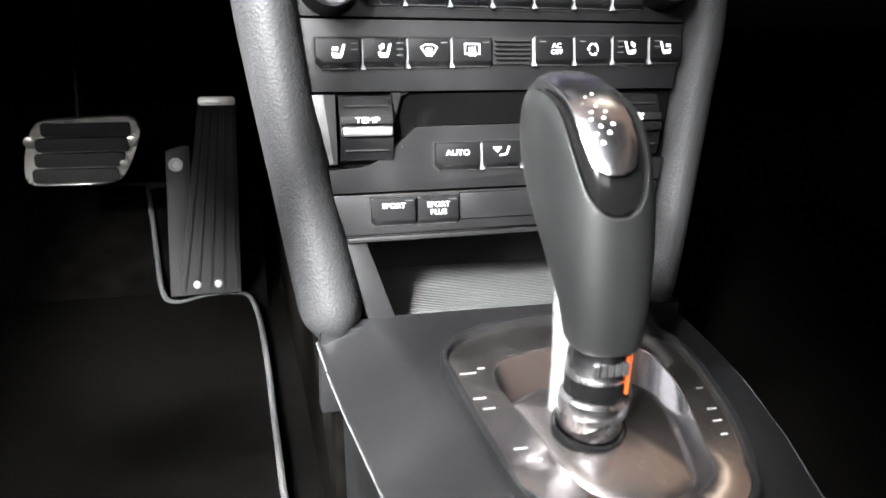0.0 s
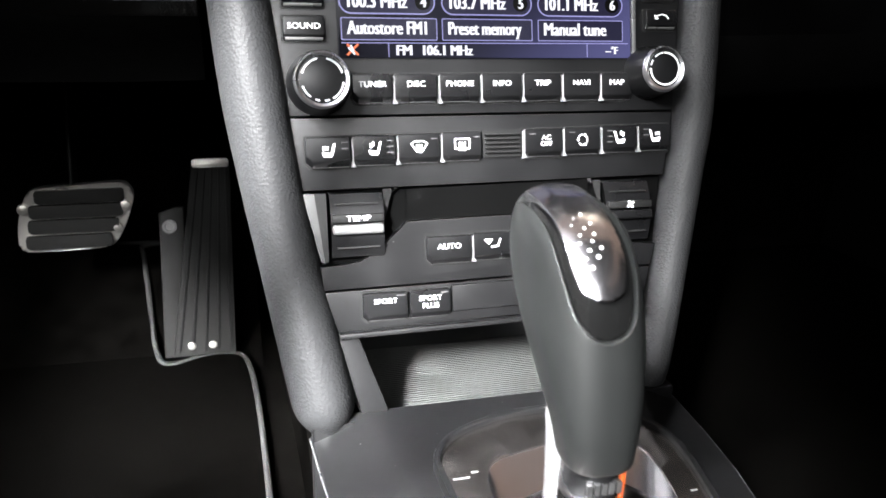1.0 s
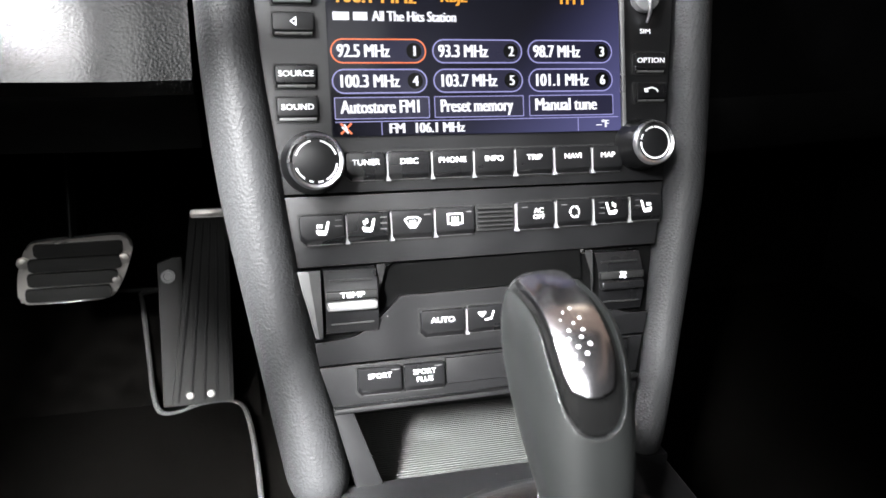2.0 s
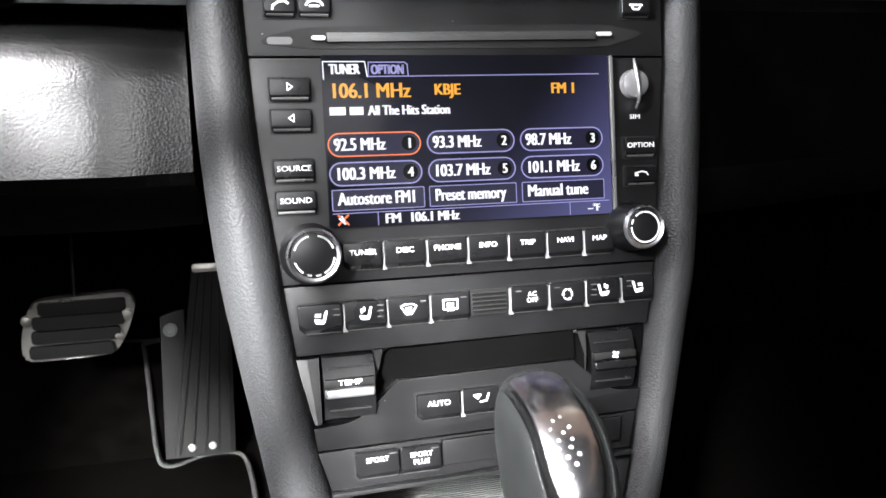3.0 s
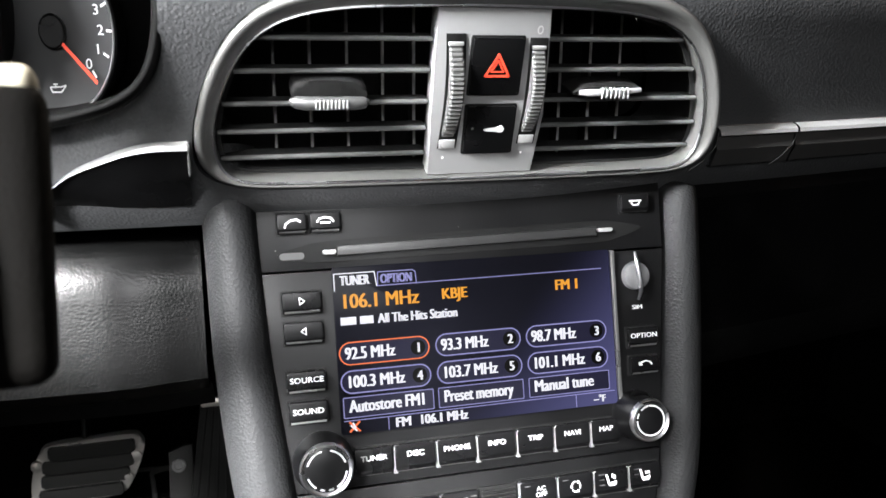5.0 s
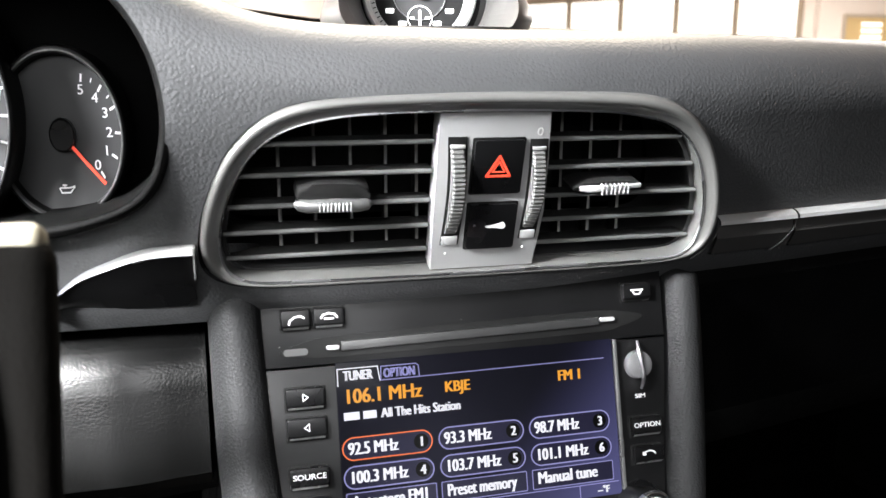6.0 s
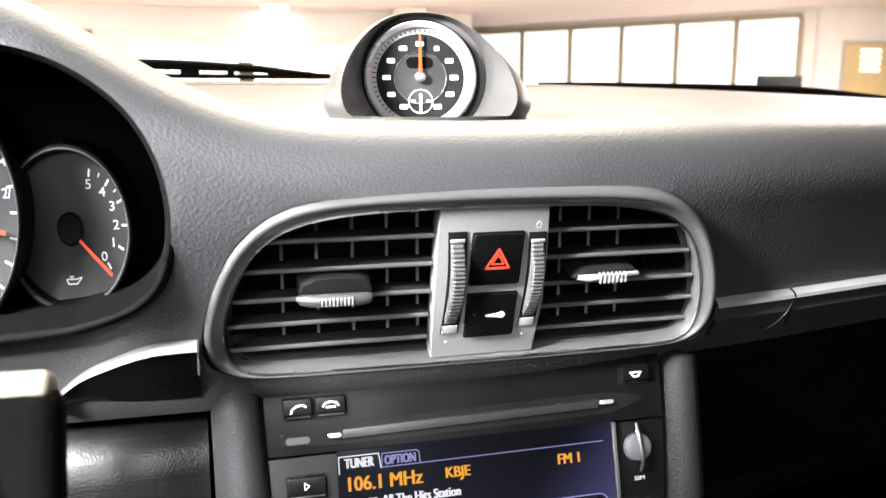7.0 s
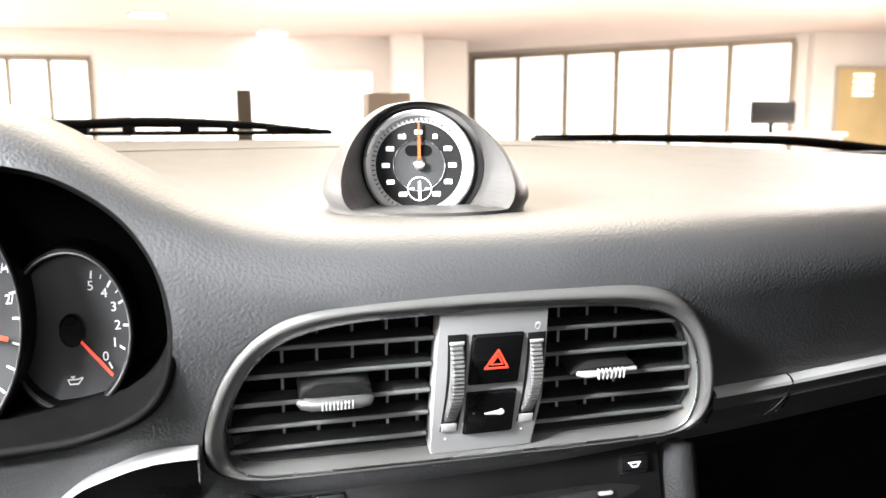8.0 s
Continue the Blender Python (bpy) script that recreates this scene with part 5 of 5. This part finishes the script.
# trim strips to both sides of the vents
ltrim = thing("dash_trim", HERE, "silver wedge-shaped trim beside the instruments", "trim")
rows, foot = [], []
for x, top, w in spline([(-0.196, 0.4675, 0.0012), (-0.1885, 0.4755, 0.0018), (-0.178, 0.4842, 0.003), (-0.166, 0.4898, 0.0044), (-0.154, 0.4942, 0.0055), (-0.143, 0.4960, 0.0062), (-0.1305, 0.4964, 0.0066)], 5, False):
    y = 0.0142 + 0.31 * (0.4964 - top) * 0.9
    w *= 0.6
    rows.append([(x, y + 0.014, top + 0.0006), (x, y + 0.008, top), (x, y + 0.0068, top - 0.0004), (x, y - 0.0026, top - w * 0.88), (x, y - 0.003, top - w * 0.96), (x, y - 0.002, top - w)])
    foot.append([(x, y - 0.002, top - w), (x, y + 0.004, (top - w + 0.466) / 2), (x, y + 0.0145, min(0.466, top - w - 0.001)), (x, y + 0.03, min(0.464, top - w - 0.003))])
part("silver_blade", loft(rows), M_BRIGHT, ltrim)
part("blade_foot", loft(foot), M_BUTTON, ltrim)
part("blade_end", box(-0.1306, -0.1296, 0.0125, 0.03, 0.4815, 0.4955, 0.0004), M_CHEEK, ltrim)
rtrim = thing("dash_trim", HERE, "long thin silver trim along the passenger dash", "trim")
for xa, xb in ((0.1345, 0.189), (0.1905, 0.66)):
    rows, rows2 = [], []
    for k in range(9):
        x = xa + (xb - xa) * k / 8
        y = smooth_table(x, Y0) + 0.0155
        rows.append([(x, y + 0.014, 0.4966), (x, y + 0.0055, 0.4958), (x, y + 0.0008, 0.4944), (x, y - 0.0014, 0.4928), (x, y - 0.0018, 0.4908), (x, y + 0.002, 0.490)])
        rows2.append([(x, y + 0.002, 0.490), (x, y + 0.001, 0.483), (x, y + 0.006, 0.474), (x, y + 0.03, 0.471)])
    part("silver_strip", loft(rows), M_STRIP, rtrim)
    part("strip_foot", loft(rows2), M_FOOT, rtrim)
    # bright line along the strip's top, added as a thin tube
    part("bright_edge", tube([(q[1][0], q[1][1] - 0.0012, q[1][2] - 0.0004) for q in rows], 0.0008, 8), M_SATIN, rtrim, "bright line along the upper edge")

for x in (0.1345, 0.1898):
    line = spline([(x, 0.494), (x - 0.0015, 0.4865), (x - 0.0065, 0.478), (x - 0.0135, 0.4725)], 5, False)
    part("seam_edge", tube([(px, smooth_table(px, Y0) + 0.0155 + 0.25 * max(0, 0.484 - pz) ** 1.0 * 2, pz) for px, pz in line], 0.0003, 8), M_SLAT, rtrim)

# lower panels
knee = thing("knee_panel", HERE, "grained black leather knee panel under the steering column", "dash panel")
rows = []
for k in range(28):
    x = -0.56 + (0.43) * k / 27
    e = 0.006 * sstep(0.9, 1.0, k / 27) + 0.03 * max(0, -0.15 - x)
    rows.append([(x, y_ + e, z_) for y_, z_ in ((0.09, 0.468), (0.072, 0.456), (0.061, 0.447), (0.0535, 0.438), (0.0482, 0.428), (0.0454, 0.418), (0.0418, 0.404), (0.0381, 0.390), (0.0349, 0.3775), (0.0395, 0.3702), (0.055, 0.366), (0.08, 0.356), (0.1, 0.342), (0.11, 0.330), (0.16, 0.327))])
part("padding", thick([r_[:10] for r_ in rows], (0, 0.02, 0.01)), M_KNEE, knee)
part("under_panel", thick([r_[9:] for r_ in rows], (0, 0.02, 0.01)), M_DARK, knee, "matt black underside")
glove = thing("glove_box", HERE, "black leather glove box and passenger dash face", "glove box")
rows = []
for k in range(24):
    x = 0.118 + 0.54 * k / 23
    y = smooth_table(x, Y0) + 0.03
    rows.append([(x, y + 0.02, 0.476), (x, y + 0.004, 0.468), (x, y, 0.455), (x, y + 0.012, 0.42), (x, y + 0.03, 0.36), (x, y + 0.06, 0.32), (x, y + 0.12, 0.30), (x, y + 0.3, 0.29)])
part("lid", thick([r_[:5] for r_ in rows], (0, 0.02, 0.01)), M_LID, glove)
part("lower_panel", thick([r_[4:] for r_ in rows], (0, 0.02, 0.01)), M_DARK, glove, "matt black panel under the lid")
flanks = thing("lower_dash_support", DASH, "dark flanks of the lower dash support behind the rails", "dash panel")
for side, x0 in ((1, -0.112), (-1, 0.115)):
    part("flank", loft([[(x0 + side * (w + d), y, z) for y, z, d in ((0.014, 0.14, 0.0), (0.014, 0.02, 0.006), (0.014, -0.13, 0.029), (0.05, -0.3, 0.035), (0.35, -0.3, 0.035), (0.35, 0.14, 0.0))] for w in (0.0, 0.01)], closed=True, caps=True), M_CARPET, flanks, smooth=False)

# ---------------------------------------------------------------- instruments
clus = thing("instrument_cluster", HERE, "instruments with grey dials and red needles, squeezed to fit the camera's view", "instrument cluster")
hood_rows = []
for d, s in ((0.006, 1.0), (0.03, 0.985), (0.07, 0.97), (0.12, 0.96)):
    hood_rows.append([(-0.29 + (x_ + 0.29) * s, d, 0.56 + (z_ - 0.56) * s) for x_, z_ in cav])
part("hood_lining", loft(hood_rows, closed=True), M_HOOD, clus)
# the lip takes the lining's dark colour, for the shade on its leather
part("hood_lip", tube([(x_, 0.009, z_) for x_, z_ in cav] + [(cav[0][0], 0.009, cav[0][1])], 0.0026, 12, up=(0, 1, 0)), M_HOOD, clus)
part("hood_back", prism([(-0.29 + (x_ + 0.29) * 0.97, 0.56 + (z_ - 0.56) * 0.97) for x_, z_ in cav], 0.10, 0.105), M_HOOD, clus)


def gauge(cx, cz, r, y, narrow):
    g = part("gauge_bezel", turned([(r + 0.001, 0.03), (r + 0.001, 0.002), (r, 0.0), (r - 0.0016, -0.0005), (r - 0.003, 0.002), (r - 0.0034, 0.008)], 64, "y", at=(cx, y, cz), cap=False), M_PANEL, clus)
    part("gauge_ring", turned([(r - 0.0012, -0.0008), (r - 0.0019, -0.001), (r - 0.0027, 0.0008)], 64, "y", at=(cx, y, cz), cap=False), M_CHEEK, g)
    part("dial", turned([(r - 0.002, 0.008), (0.001, 0.008)], 64, "y", at=(cx, y, cz), cap="end"), M_DIAL, g)
    # squeezed sideways and stretched upright to fit the camera's view
    g.matrix_local = Matrix.Translation((cx, 0, cz)) @ Matrix.Diagonal((narrow, 1, 1.05, 1)) @ Matrix.Translation((-cx, 0, -cz))
    return g


GC, GR, GY = (-0.1866, 0.541), 0.0376, 0.058
g = gauge(GC[0], GC[1], GR, GY, 0.735)
NX, NZ = GC[0] + 0.009, GC[1] + 0.0017
for a, s in ((80, "5"), (52, "4"), (25, "3"), (-3, "2"), (-30, "1"), (-58, "0")):
    ca, sa = math.cos(radians(a)), math.sin(radians(a))
    strokes([[(NX + 0.0245 * ca, NZ + 0.0245 * sa), (NX + 0.0218 * ca, NZ + 0.0218 * sa)]], 0.0011, M_DIALWHITE, g, GY + 0.0078, "tick")
    words(s, NX + 0.018 * ca, NZ + 0.018 * sa - 0.002, 0.0043, M_DIALWHITE, g, GY + 0.0078, "CENTER", squeeze=1.3, bold=0.00008)
for a in (66, 38):
    strokes([[(NX + 0.0245 * math.cos(radians(a)), NZ + 0.0245 * math.sin(radians(a))), (NX + 0.023 * math.cos(radians(a)), NZ + 0.023 * math.sin(radians(a)))]], 0.0006, M_DIALWHITE, g, GY + 0.0078, "tick")
na = radians(-43)
strokes([[(GC[0] + 0.008 * math.cos(na), GC[1] + 0.008 * math.sin(na)), (GC[0] + 0.031 * math.cos(na), GC[1] + 0.031 * math.sin(na))]], 0.0016, M_RED, g, GY + 0.0045, "needle", 0.001)
part("needle_hub", turned([(0.0075, 0.008), (0.0075, 0.0045), (0.0065, 0.0035), (0.0005, 0.0035)], 32, "y", at=(GC[0], GY, GC[1])), M_BUTTON, g)
ox, oz = GC[0] - 0.001, GC[1] - 0.0245
strokes([[(ox - 0.004, oz + 0.001), (ox - 0.003, oz - 0.001), (ox + 0.002, oz - 0.001), (ox + 0.0048, oz + 0.0015)], [(ox - 0.0035, oz + 0.0012), (ox + 0.002, oz + 0.0012), (ox + 0.0048, oz + 0.0018)], [(ox - 0.001, oz + 0.001), (ox - 0.001, oz + 0.0024)], [(ox - 0.002, oz + 0.0024), (ox, oz + 0.0024)]], 0.0007, M_DIALWHITE, g, GY + 0.0078, "oil_can_sign")
G2 = (-0.2485, 0.5525)
g2 = gauge(G2[0], G2[1], 0.06, 0.046, 0.77)
for a in (22, 10, -2, -14, -26, -38):
    ca, sa = math.cos(radians(a)), math.sin(radians(a))
    strokes([[(G2[0] + 0.0555 * ca, G2[1] + 0.0555 * sa), (G2[0] + 0.052 * ca, G2[1] + 0.052 * sa)]], 0.001, M_DIALWHITE, g2, 0.0538, "tick")
words("/4", -0.1965, 0.5705, 0.0042, M_DIALWHITE, g2, 0.0538, "RIGHT")
words("2/", -0.1955, 0.557, 0.0042, M_DIALWHITE, g2, 0.0538, "RIGHT")
strokes([[(-0.225, 0.549), (-0.2, 0.5425)]], 0.0018, M_RED, g2, 0.051, "needle", 0.001)

# ---------------------------------------------------------------- stopwatch on the dash
clock = thing("dash_stopwatch", HERE, "round chrome-ringed stopwatch in a silver pod on the dashboard", "stopwatch")
rows = []
for z, wx, wy, cy in spline([(0.58, 0.053, 0.056, 0.113), (0.5885, 0.0542, 0.0575, 0.113), (0.5915, 0.0545, 0.058, 0.113), (0.5965, 0.057, 0.0595, 0.1135), (0.602, 0.0568, 0.059, 0.115), (0.609, 0.0545, 0.056, 0.1175), (0.617, 0.0503, 0.0515, 0.1205), (0.626, 0.0442, 0.045, 0.125), (0.6345, 0.037, 0.038, 0.1295), (0.6415, 0.0288, 0.030, 0.132), (0.647, 0.019, 0.021, 0.1335), (0.6495, 0.008, 0.010, 0.134)], 5, False):
    rows.append([(-0.004 + wx * math.copysign(abs(math.cos(a)) ** 0.85, math.cos(a)), cy + wy * math.copysign(abs(math.sin(a)) ** 0.8, math.sin(a)), z) for a in [2 * math.pi * k / 72 for k in range(72)]])
pod_ob = part("pod", loft(rows, closed=True, caps=True), M_POD, clock, "satin grey pod", sharp=50)
POCKET = Matrix.Translation((-0.0035, 0.118, 0.6142)) @ Euler((radians(-11), 0, radians(-10))).to_matrix().to_4x4()
FACE = Matrix.Translation((-0.0059, 0.118, 0.6132)) @ Euler((radians(-11), 0, radians(-10))).to_matrix().to_4x4() @ Matrix.Scale(0.9, 4)
cone = turned([(0.036, 0.006), (0.036, -0.003), (0.0385, -0.012), (0.0455, -0.028), (0.057, -0.05), (0.085, -0.1)], 96, "y")
for v_ in cone.verts:
    d = max(0, -v_.co.y - 0.004)
    v_.co.x *= 1.0 - 0.9 * d
    floor_z = -0.0245 - 0.17 * d
    v_.co.z = floor_z + (v_.co.z - floor_z) * 0.02 if v_.co.z < floor_z else 0.0355 + (v_.co.z - 0.0355) * 0.35 if v_.co.z > 0.0355 else v_.co.z
bmesh.ops.transform(cone, matrix=POCKET, verts=cone.verts)
cut(pod_ob, cone)
for nm, prof, mt in (("chrome_ring", [(0.0355, 0.005), (0.0355, -0.002), (0.0342, -0.0032), (0.0318, -0.001), (0.0312, 0.002)], M_EDGE), ("scale_ring", [(0.0318, 0.0012), (0.0278, 0.0022)], M_SCALE), ("dial", [(0.028, 0.002), (0.0005, 0.002)], M_DARK), ("inner_dial", [(0.0165, 0.0018), (0.0005, 0.0018)], M_FACE), ("inner_ring", [(0.0168, 0.0014), (0.0165, 0.0011), (0.0162, 0.0014)], M_SATIN), ("dial_backing", [(0.0388, 0.006), (0.0005, 0.006)], M_DARK)):
    o = part(nm, turned(prof, 64, "y", cap="end" if nm in ("dial", "inner_dial", "dial_backing") else False), mt, clock)
    o.matrix_local = FACE
for k in range(12):
    a = radians(90 - 30 * k)
    if k in (0, 1, 2, 3, 4, 5, 7, 8, 9, 10, 11):
        w = 0.0026 if k != 1 else 0.0016
        o = part("scale_number", box(0.0215 * math.cos(a) - w, 0.0215 * math.cos(a) + w, 0.0012, 0.0018, 0.0215 * math.sin(a) - 0.0015, 0.0215 * math.sin(a) + 0.0015, 0.0004, 1), M_LITWHITE, clock)
        o.matrix_local = FACE
for k in range(60):
    a = radians(6 * k)
    c_, s_ = math.cos(a), math.sin(a)
    o = strokes([[(0.0288 * c_, 0.0288 * s_), (0.0303 * c_, 0.0303 * s_)]], 0.0006, M_DARK, clock, 0.0012, "scale_tick", 0.0003)
    o.matrix_local = FACE
o = part("stop_window", prism(rrect(-0.009, 0.008, 0.006, 0.013, 0.0034), 0.0012, 0.0019), M_GLOSS, clock)
o.matrix_local = FACE
o = part("needle", prism([(-0.0011, 0.002), (0.0011, 0.002), (0.0006, 0.0275), (-0.0006, 0.0275)], -0.0012, -0.0004), M_ORANGE, clock, "orange sweep hand")
o.matrix_local = FACE
o = part("hub", turned([(0.0034, 0.001), (0.0034, -0.002), (0.002, -0.003), (0.0003, -0.003)], 24, "y"), M_SATIN, clock)
o.matrix_local = FACE
o = part("small_dial", turned([(0.0078, 0.0017), (0.0078, 0.0012), (0.0073, 0.0012), (0.0073, 0.0017)], 32, "y", at=(0, 0, -0.0152), cap=False), M_LITWHITE, clock)
o.matrix_local = FACE
o = strokes([[(0, -0.0185), (0, -0.011)], [(-0.0055, -0.0152), (-0.0042, -0.0152)], [(0.0042, -0.0152), (0.0055, -0.0152)], [(0, -0.0215), (0, -0.0195)]], 0.0015, M_LITWHITE, clock, 0.0014, "small_hand", 0.0003)
o.matrix_local = FACE

# ---------------------------------------------------------------- pedals and floor mat
brake = thing("brake_pedal", HERE, "wide steel brake pedal with dark rubber ribs", "pedal")
pad = spline([(-0.2885, 0.170), (-0.2865, 0.186), (-0.281, 0.203), (-0.275, 0.2115), (-0.262, 0.2142), (-0.235, 0.2155), (-0.208, 0.2165), (-0.2, 0.2125), (-0.1978, 0.203), (-0.2045, 0.183), (-0.2125, 0.168), (-0.22, 0.1618), (-0.245, 0.1602), (-0.28, 0.1602), (-0.287, 0.163)], 5)
part("plate", prism(pad, 0.320, 0.328, 0.003, 3), M_STEEL, brake)
for z, xa, xb in ((0.1685, -0.2825, -0.217), (0.1818, -0.2795, -0.2105), (0.1945, -0.2775, -0.2065), (0.2068, -0.272, -0.2045)):
    part("rubber_rib", prism(rrect(xa, xb, z - 0.0056, z + 0.0056, 0.0025), 0.3165, 0.321, 0.0015), M_TREAD, brake)
for x_, z_ in ((-0.2815, 0.197), (-0.2045, 0.197), (-0.2125, 0.1785)):
    part("rivet", turned([(0.0048, 0.0), (0.0042, -0.003), (0.001, -0.004)], 16, "y", at=(x_, 0.32, z_)), M_STEEL, brake)
part("arm", tube([(-0.244, 0.328, 0.205), (-0.244, 0.35, 0.26), (-0.24, 0.375, 0.36), (-0.238, 0.41, 0.5)], 0.006, 10, (0.5, 1.4)), M_DARK, brake)
gas = thing("accelerator_pedal", HERE, "tall hinged accelerator pedal with a steel top edge", "pedal")
gas.matrix_world = Matrix.Translation((-0.149, 0.31, 0.055)) @ Euler((radians(-15), 0, 0)).to_matrix().to_4x4()
part("backing", prism([(-0.036, 0.0), (-0.033, 0.13), (-0.02, 0.135), (-0.012, 0.135), (-0.012, 0.0)], 0.008, 0.014, 0.002), M_TREAD, gas)
part("tread", prism([(-0.028, 0.002), (0.0255, 0.002), (0.030, 0.17), (0.027, 0.177), (0.002, 0.177), (-0.003, 0.17)], 0.0, 0.007, 0.002), M_TREAD, gas)
for k in range(5):
    f = k / 4
    part("tread_rib", prism([(-0.024 + 0.045 * f, 0.006), (-0.0215 + 0.045 * f, 0.006), (0.0035 + 0.0235 * f, 0.168), (0.002 + 0.0235 * f, 0.168)], -0.0012, 0.001, 0.0005), M_DARK, gas)
part("steel_edge", prism(rrect(-0.002, 0.029, 0.169, 0.176, 0.002), -0.0015, 0.001, 0.0006), M_STEEL, gas)
for x_ in (-0.012, 0.006):
    part("rivet", turned([(0.0035, 0.0), (0.003, -0.0025), (0.0005, -0.003)], 16, "y", at=(x_, 0.0, 0.011)), M_STEEL, gas)
part("screw", turned([(0.006, 0.008), (0.006, 0.005), (0.004, 0.005), (0.0035, 0.0065)], 20, "y", at=(-0.0245, 0.0, 0.118)), M_CHEEK, gas)
toe = part("toe_board", loft([[(-0.6, y, z), (-0.1, y, z)] for y, z in ((0.30, 0.0455), (0.34, 0.052), (0.38, 0.08), (0.42, 0.124), (0.47, 0.25), (0.49, 0.4))]), M_CARPET)
tagged(toe, "black carpeted toe board", "carpet", kind="structure")
fmat = thing("floor_mat", HERE, "black carpet floor mat with grey piping", "floor mat")
edge = [(-0.1, -0.6, 0.0525), (-0.106, 0.03, 0.0525), (-0.1075, 0.2, 0.0525), (-0.112, 0.285, 0.0525), (-0.122, 0.315, 0.0525), (-0.15, 0.318, 0.0525), (-0.176, 0.306, 0.0525), (-0.188, 0.312, 0.0535), (-0.194, 0.335, 0.059), (-0.198, 0.365, 0.075), (-0.202, 0.395, 0.102), (-0.206, 0.415, 0.124), (-0.215, 0.419, 0.128), (-0.56, 0.419, 0.128), (-0.58, 0.2, 0.0525), (-0.58, -0.6, 0.0525)]
line = spline(edge, 6)
part("carpet_top", prism([(x_, min(y_, 0.335)) for x_, y_, z_ in line], 0.053, 0.047, 0.002, axis="z"), M_CARPET, fmat)
part("toe_flap", thick([[(-0.56, y_, z_), (x_, y_, z_)] for x_, y_, z_ in ((-0.19, 0.325, 0.053), (-0.195, 0.34, 0.0605), (-0.199, 0.37, 0.079), (-0.203, 0.395, 0.103), (-0.208, 0.418, 0.129))], (0, 0.004, -0.004)), M_CARPET, fmat)
part("piping", tube([q_ for q_ in line] + [line[0]], 0.0024, 8), M_PIPING, fmat)

# ---------------------------------------------------------------- steering wheel and wipers
wheel = thing("steering_wheel", pose(-0.362, -0.15, 0.47, -20, 0, 0), "black leather steering wheel with a shift tab on its spoke", "steering wheel")
n = 64
part("rim", loft([[((0.180 + 0.0145 * math.cos(2 * math.pi * j / 20)) * math.cos(2 * math.pi * k / n), 0.0165 * math.sin(2 * math.pi * j / 20), (0.180 + 0.0145 * math.cos(2 * math.pi * j / 20)) * math.sin(2 * math.pi * k / n)) for j in range(20)] for k in range(n + 1)], closed=True), M_RIM, wheel)
part("airbag_cover", turned([(0.075, 0.03), (0.075, 0.0), (0.065, -0.014), (0.03, -0.02), (0.001, -0.021)], 40, "y"), M_BUTTON, wheel)
for a in (12, 168, 270):
    ca, sa = math.cos(radians(a)), math.sin(radians(a))
    part("spoke", tube([(0.06 * ca, 0.004, 0.06 * sa), (0.12 * ca, 0.004, 0.12 * sa), (0.172 * ca, 0.0, 0.172 * sa)], [0.02, 0.015, 0.014], 14, (1.0, 0.5), up=(0, 1, 0)), M_BUTTON, wheel)

part("shift_tab", box(0.18, 0.206, 0.0, 0.016, -0.01, 0.0635, 0.0075, 4), M_RIM, wheel)
part("tab_top", box(0.184, 0.204, 0.001, 0.013, 0.059, 0.0672, 0.004, 4), M_TIP, wheel, "pale metal top edge")

for nm, pts, rad, low in (("driver side", ((-0.62, 0.60, 0.65), (-0.4, 0.605, 0.646), (-0.285, 0.61, 0.6395), (-0.2, 0.612, 0.6415), (-0.1, 0.614, 0.6385), (-0.05, 0.616, 0.6345), (0.005, 0.618, 0.6295)), (0.006, 0.006, 0.0055, 0.006, 0.0048, 0.0035, 0.002), 0.6295),
                          ("passenger side", ((0.26, 0.62, 0.6232), (0.36, 0.62, 0.6222), (0.45, 0.62, 0.6202), (0.56, 0.62, 0.6175), (0.66, 0.618, 0.613), (0.8, 0.61, 0.5985)), (0.0014, 0.003, 0.0042, 0.0055, 0.0065, 0.0075), 0.0)):
    wp = thing("windscreen_wiper", HERE, "black windscreen wiper parked on the %s" % nm, "wiper", "wipers")
    line = spline([(*p, r) for p, r in zip(pts, rad)], 6, False)
    part("arm", tube([q[:3] for q in line], [q[3] for q in line], 10, (0.8, 1.0)), M_DARK, wp)
    part("blade", tube([(q[0], q[1] + 0.012, low if low else q[2] - 0.004) for q in line], 0.0026, 8), M_DARK, wp)
    if low:
        for x_, w_ in ((-0.29, 0.03), (-0.225, 0.012), (-0.165, 0.02), (-0.115, 0.008), (-0.07, 0.022), (-0.02, 0.02)):
            part("bracket", box(x_, x_ + w_, 0.608, 0.628, low - 0.001, 0.6385 - 0.006 * sstep(-0.1, 0.0, x_), 0.001), M_DARK, wp)
cowl = thing("windscreen_cowl", HERE, "black plastic cowl under the windscreen", "car body", kind="structure")
part("cowl_panel", thick([[(-0.75, y, z), (0.0, y + 0.06, z), (0.75, y, z)] for y, z in ((0.54, 0.60), (0.62, 0.60), (0.72, 0.585))], (0, 0, -0.01)), M_DARK, cowl)
part("bonnet", thick([[(-0.8, y, z - 0.05), (-0.5, y, z), (0.0, y, z + 0.01), (0.5, y, z), (0.8, y, z - 0.05)] for y, z in ((0.76, 0.57), (1.2, 0.52), (1.7, 0.42), (2.0, 0.25))], (0, 0, -0.01)), M_PANEL, cowl)
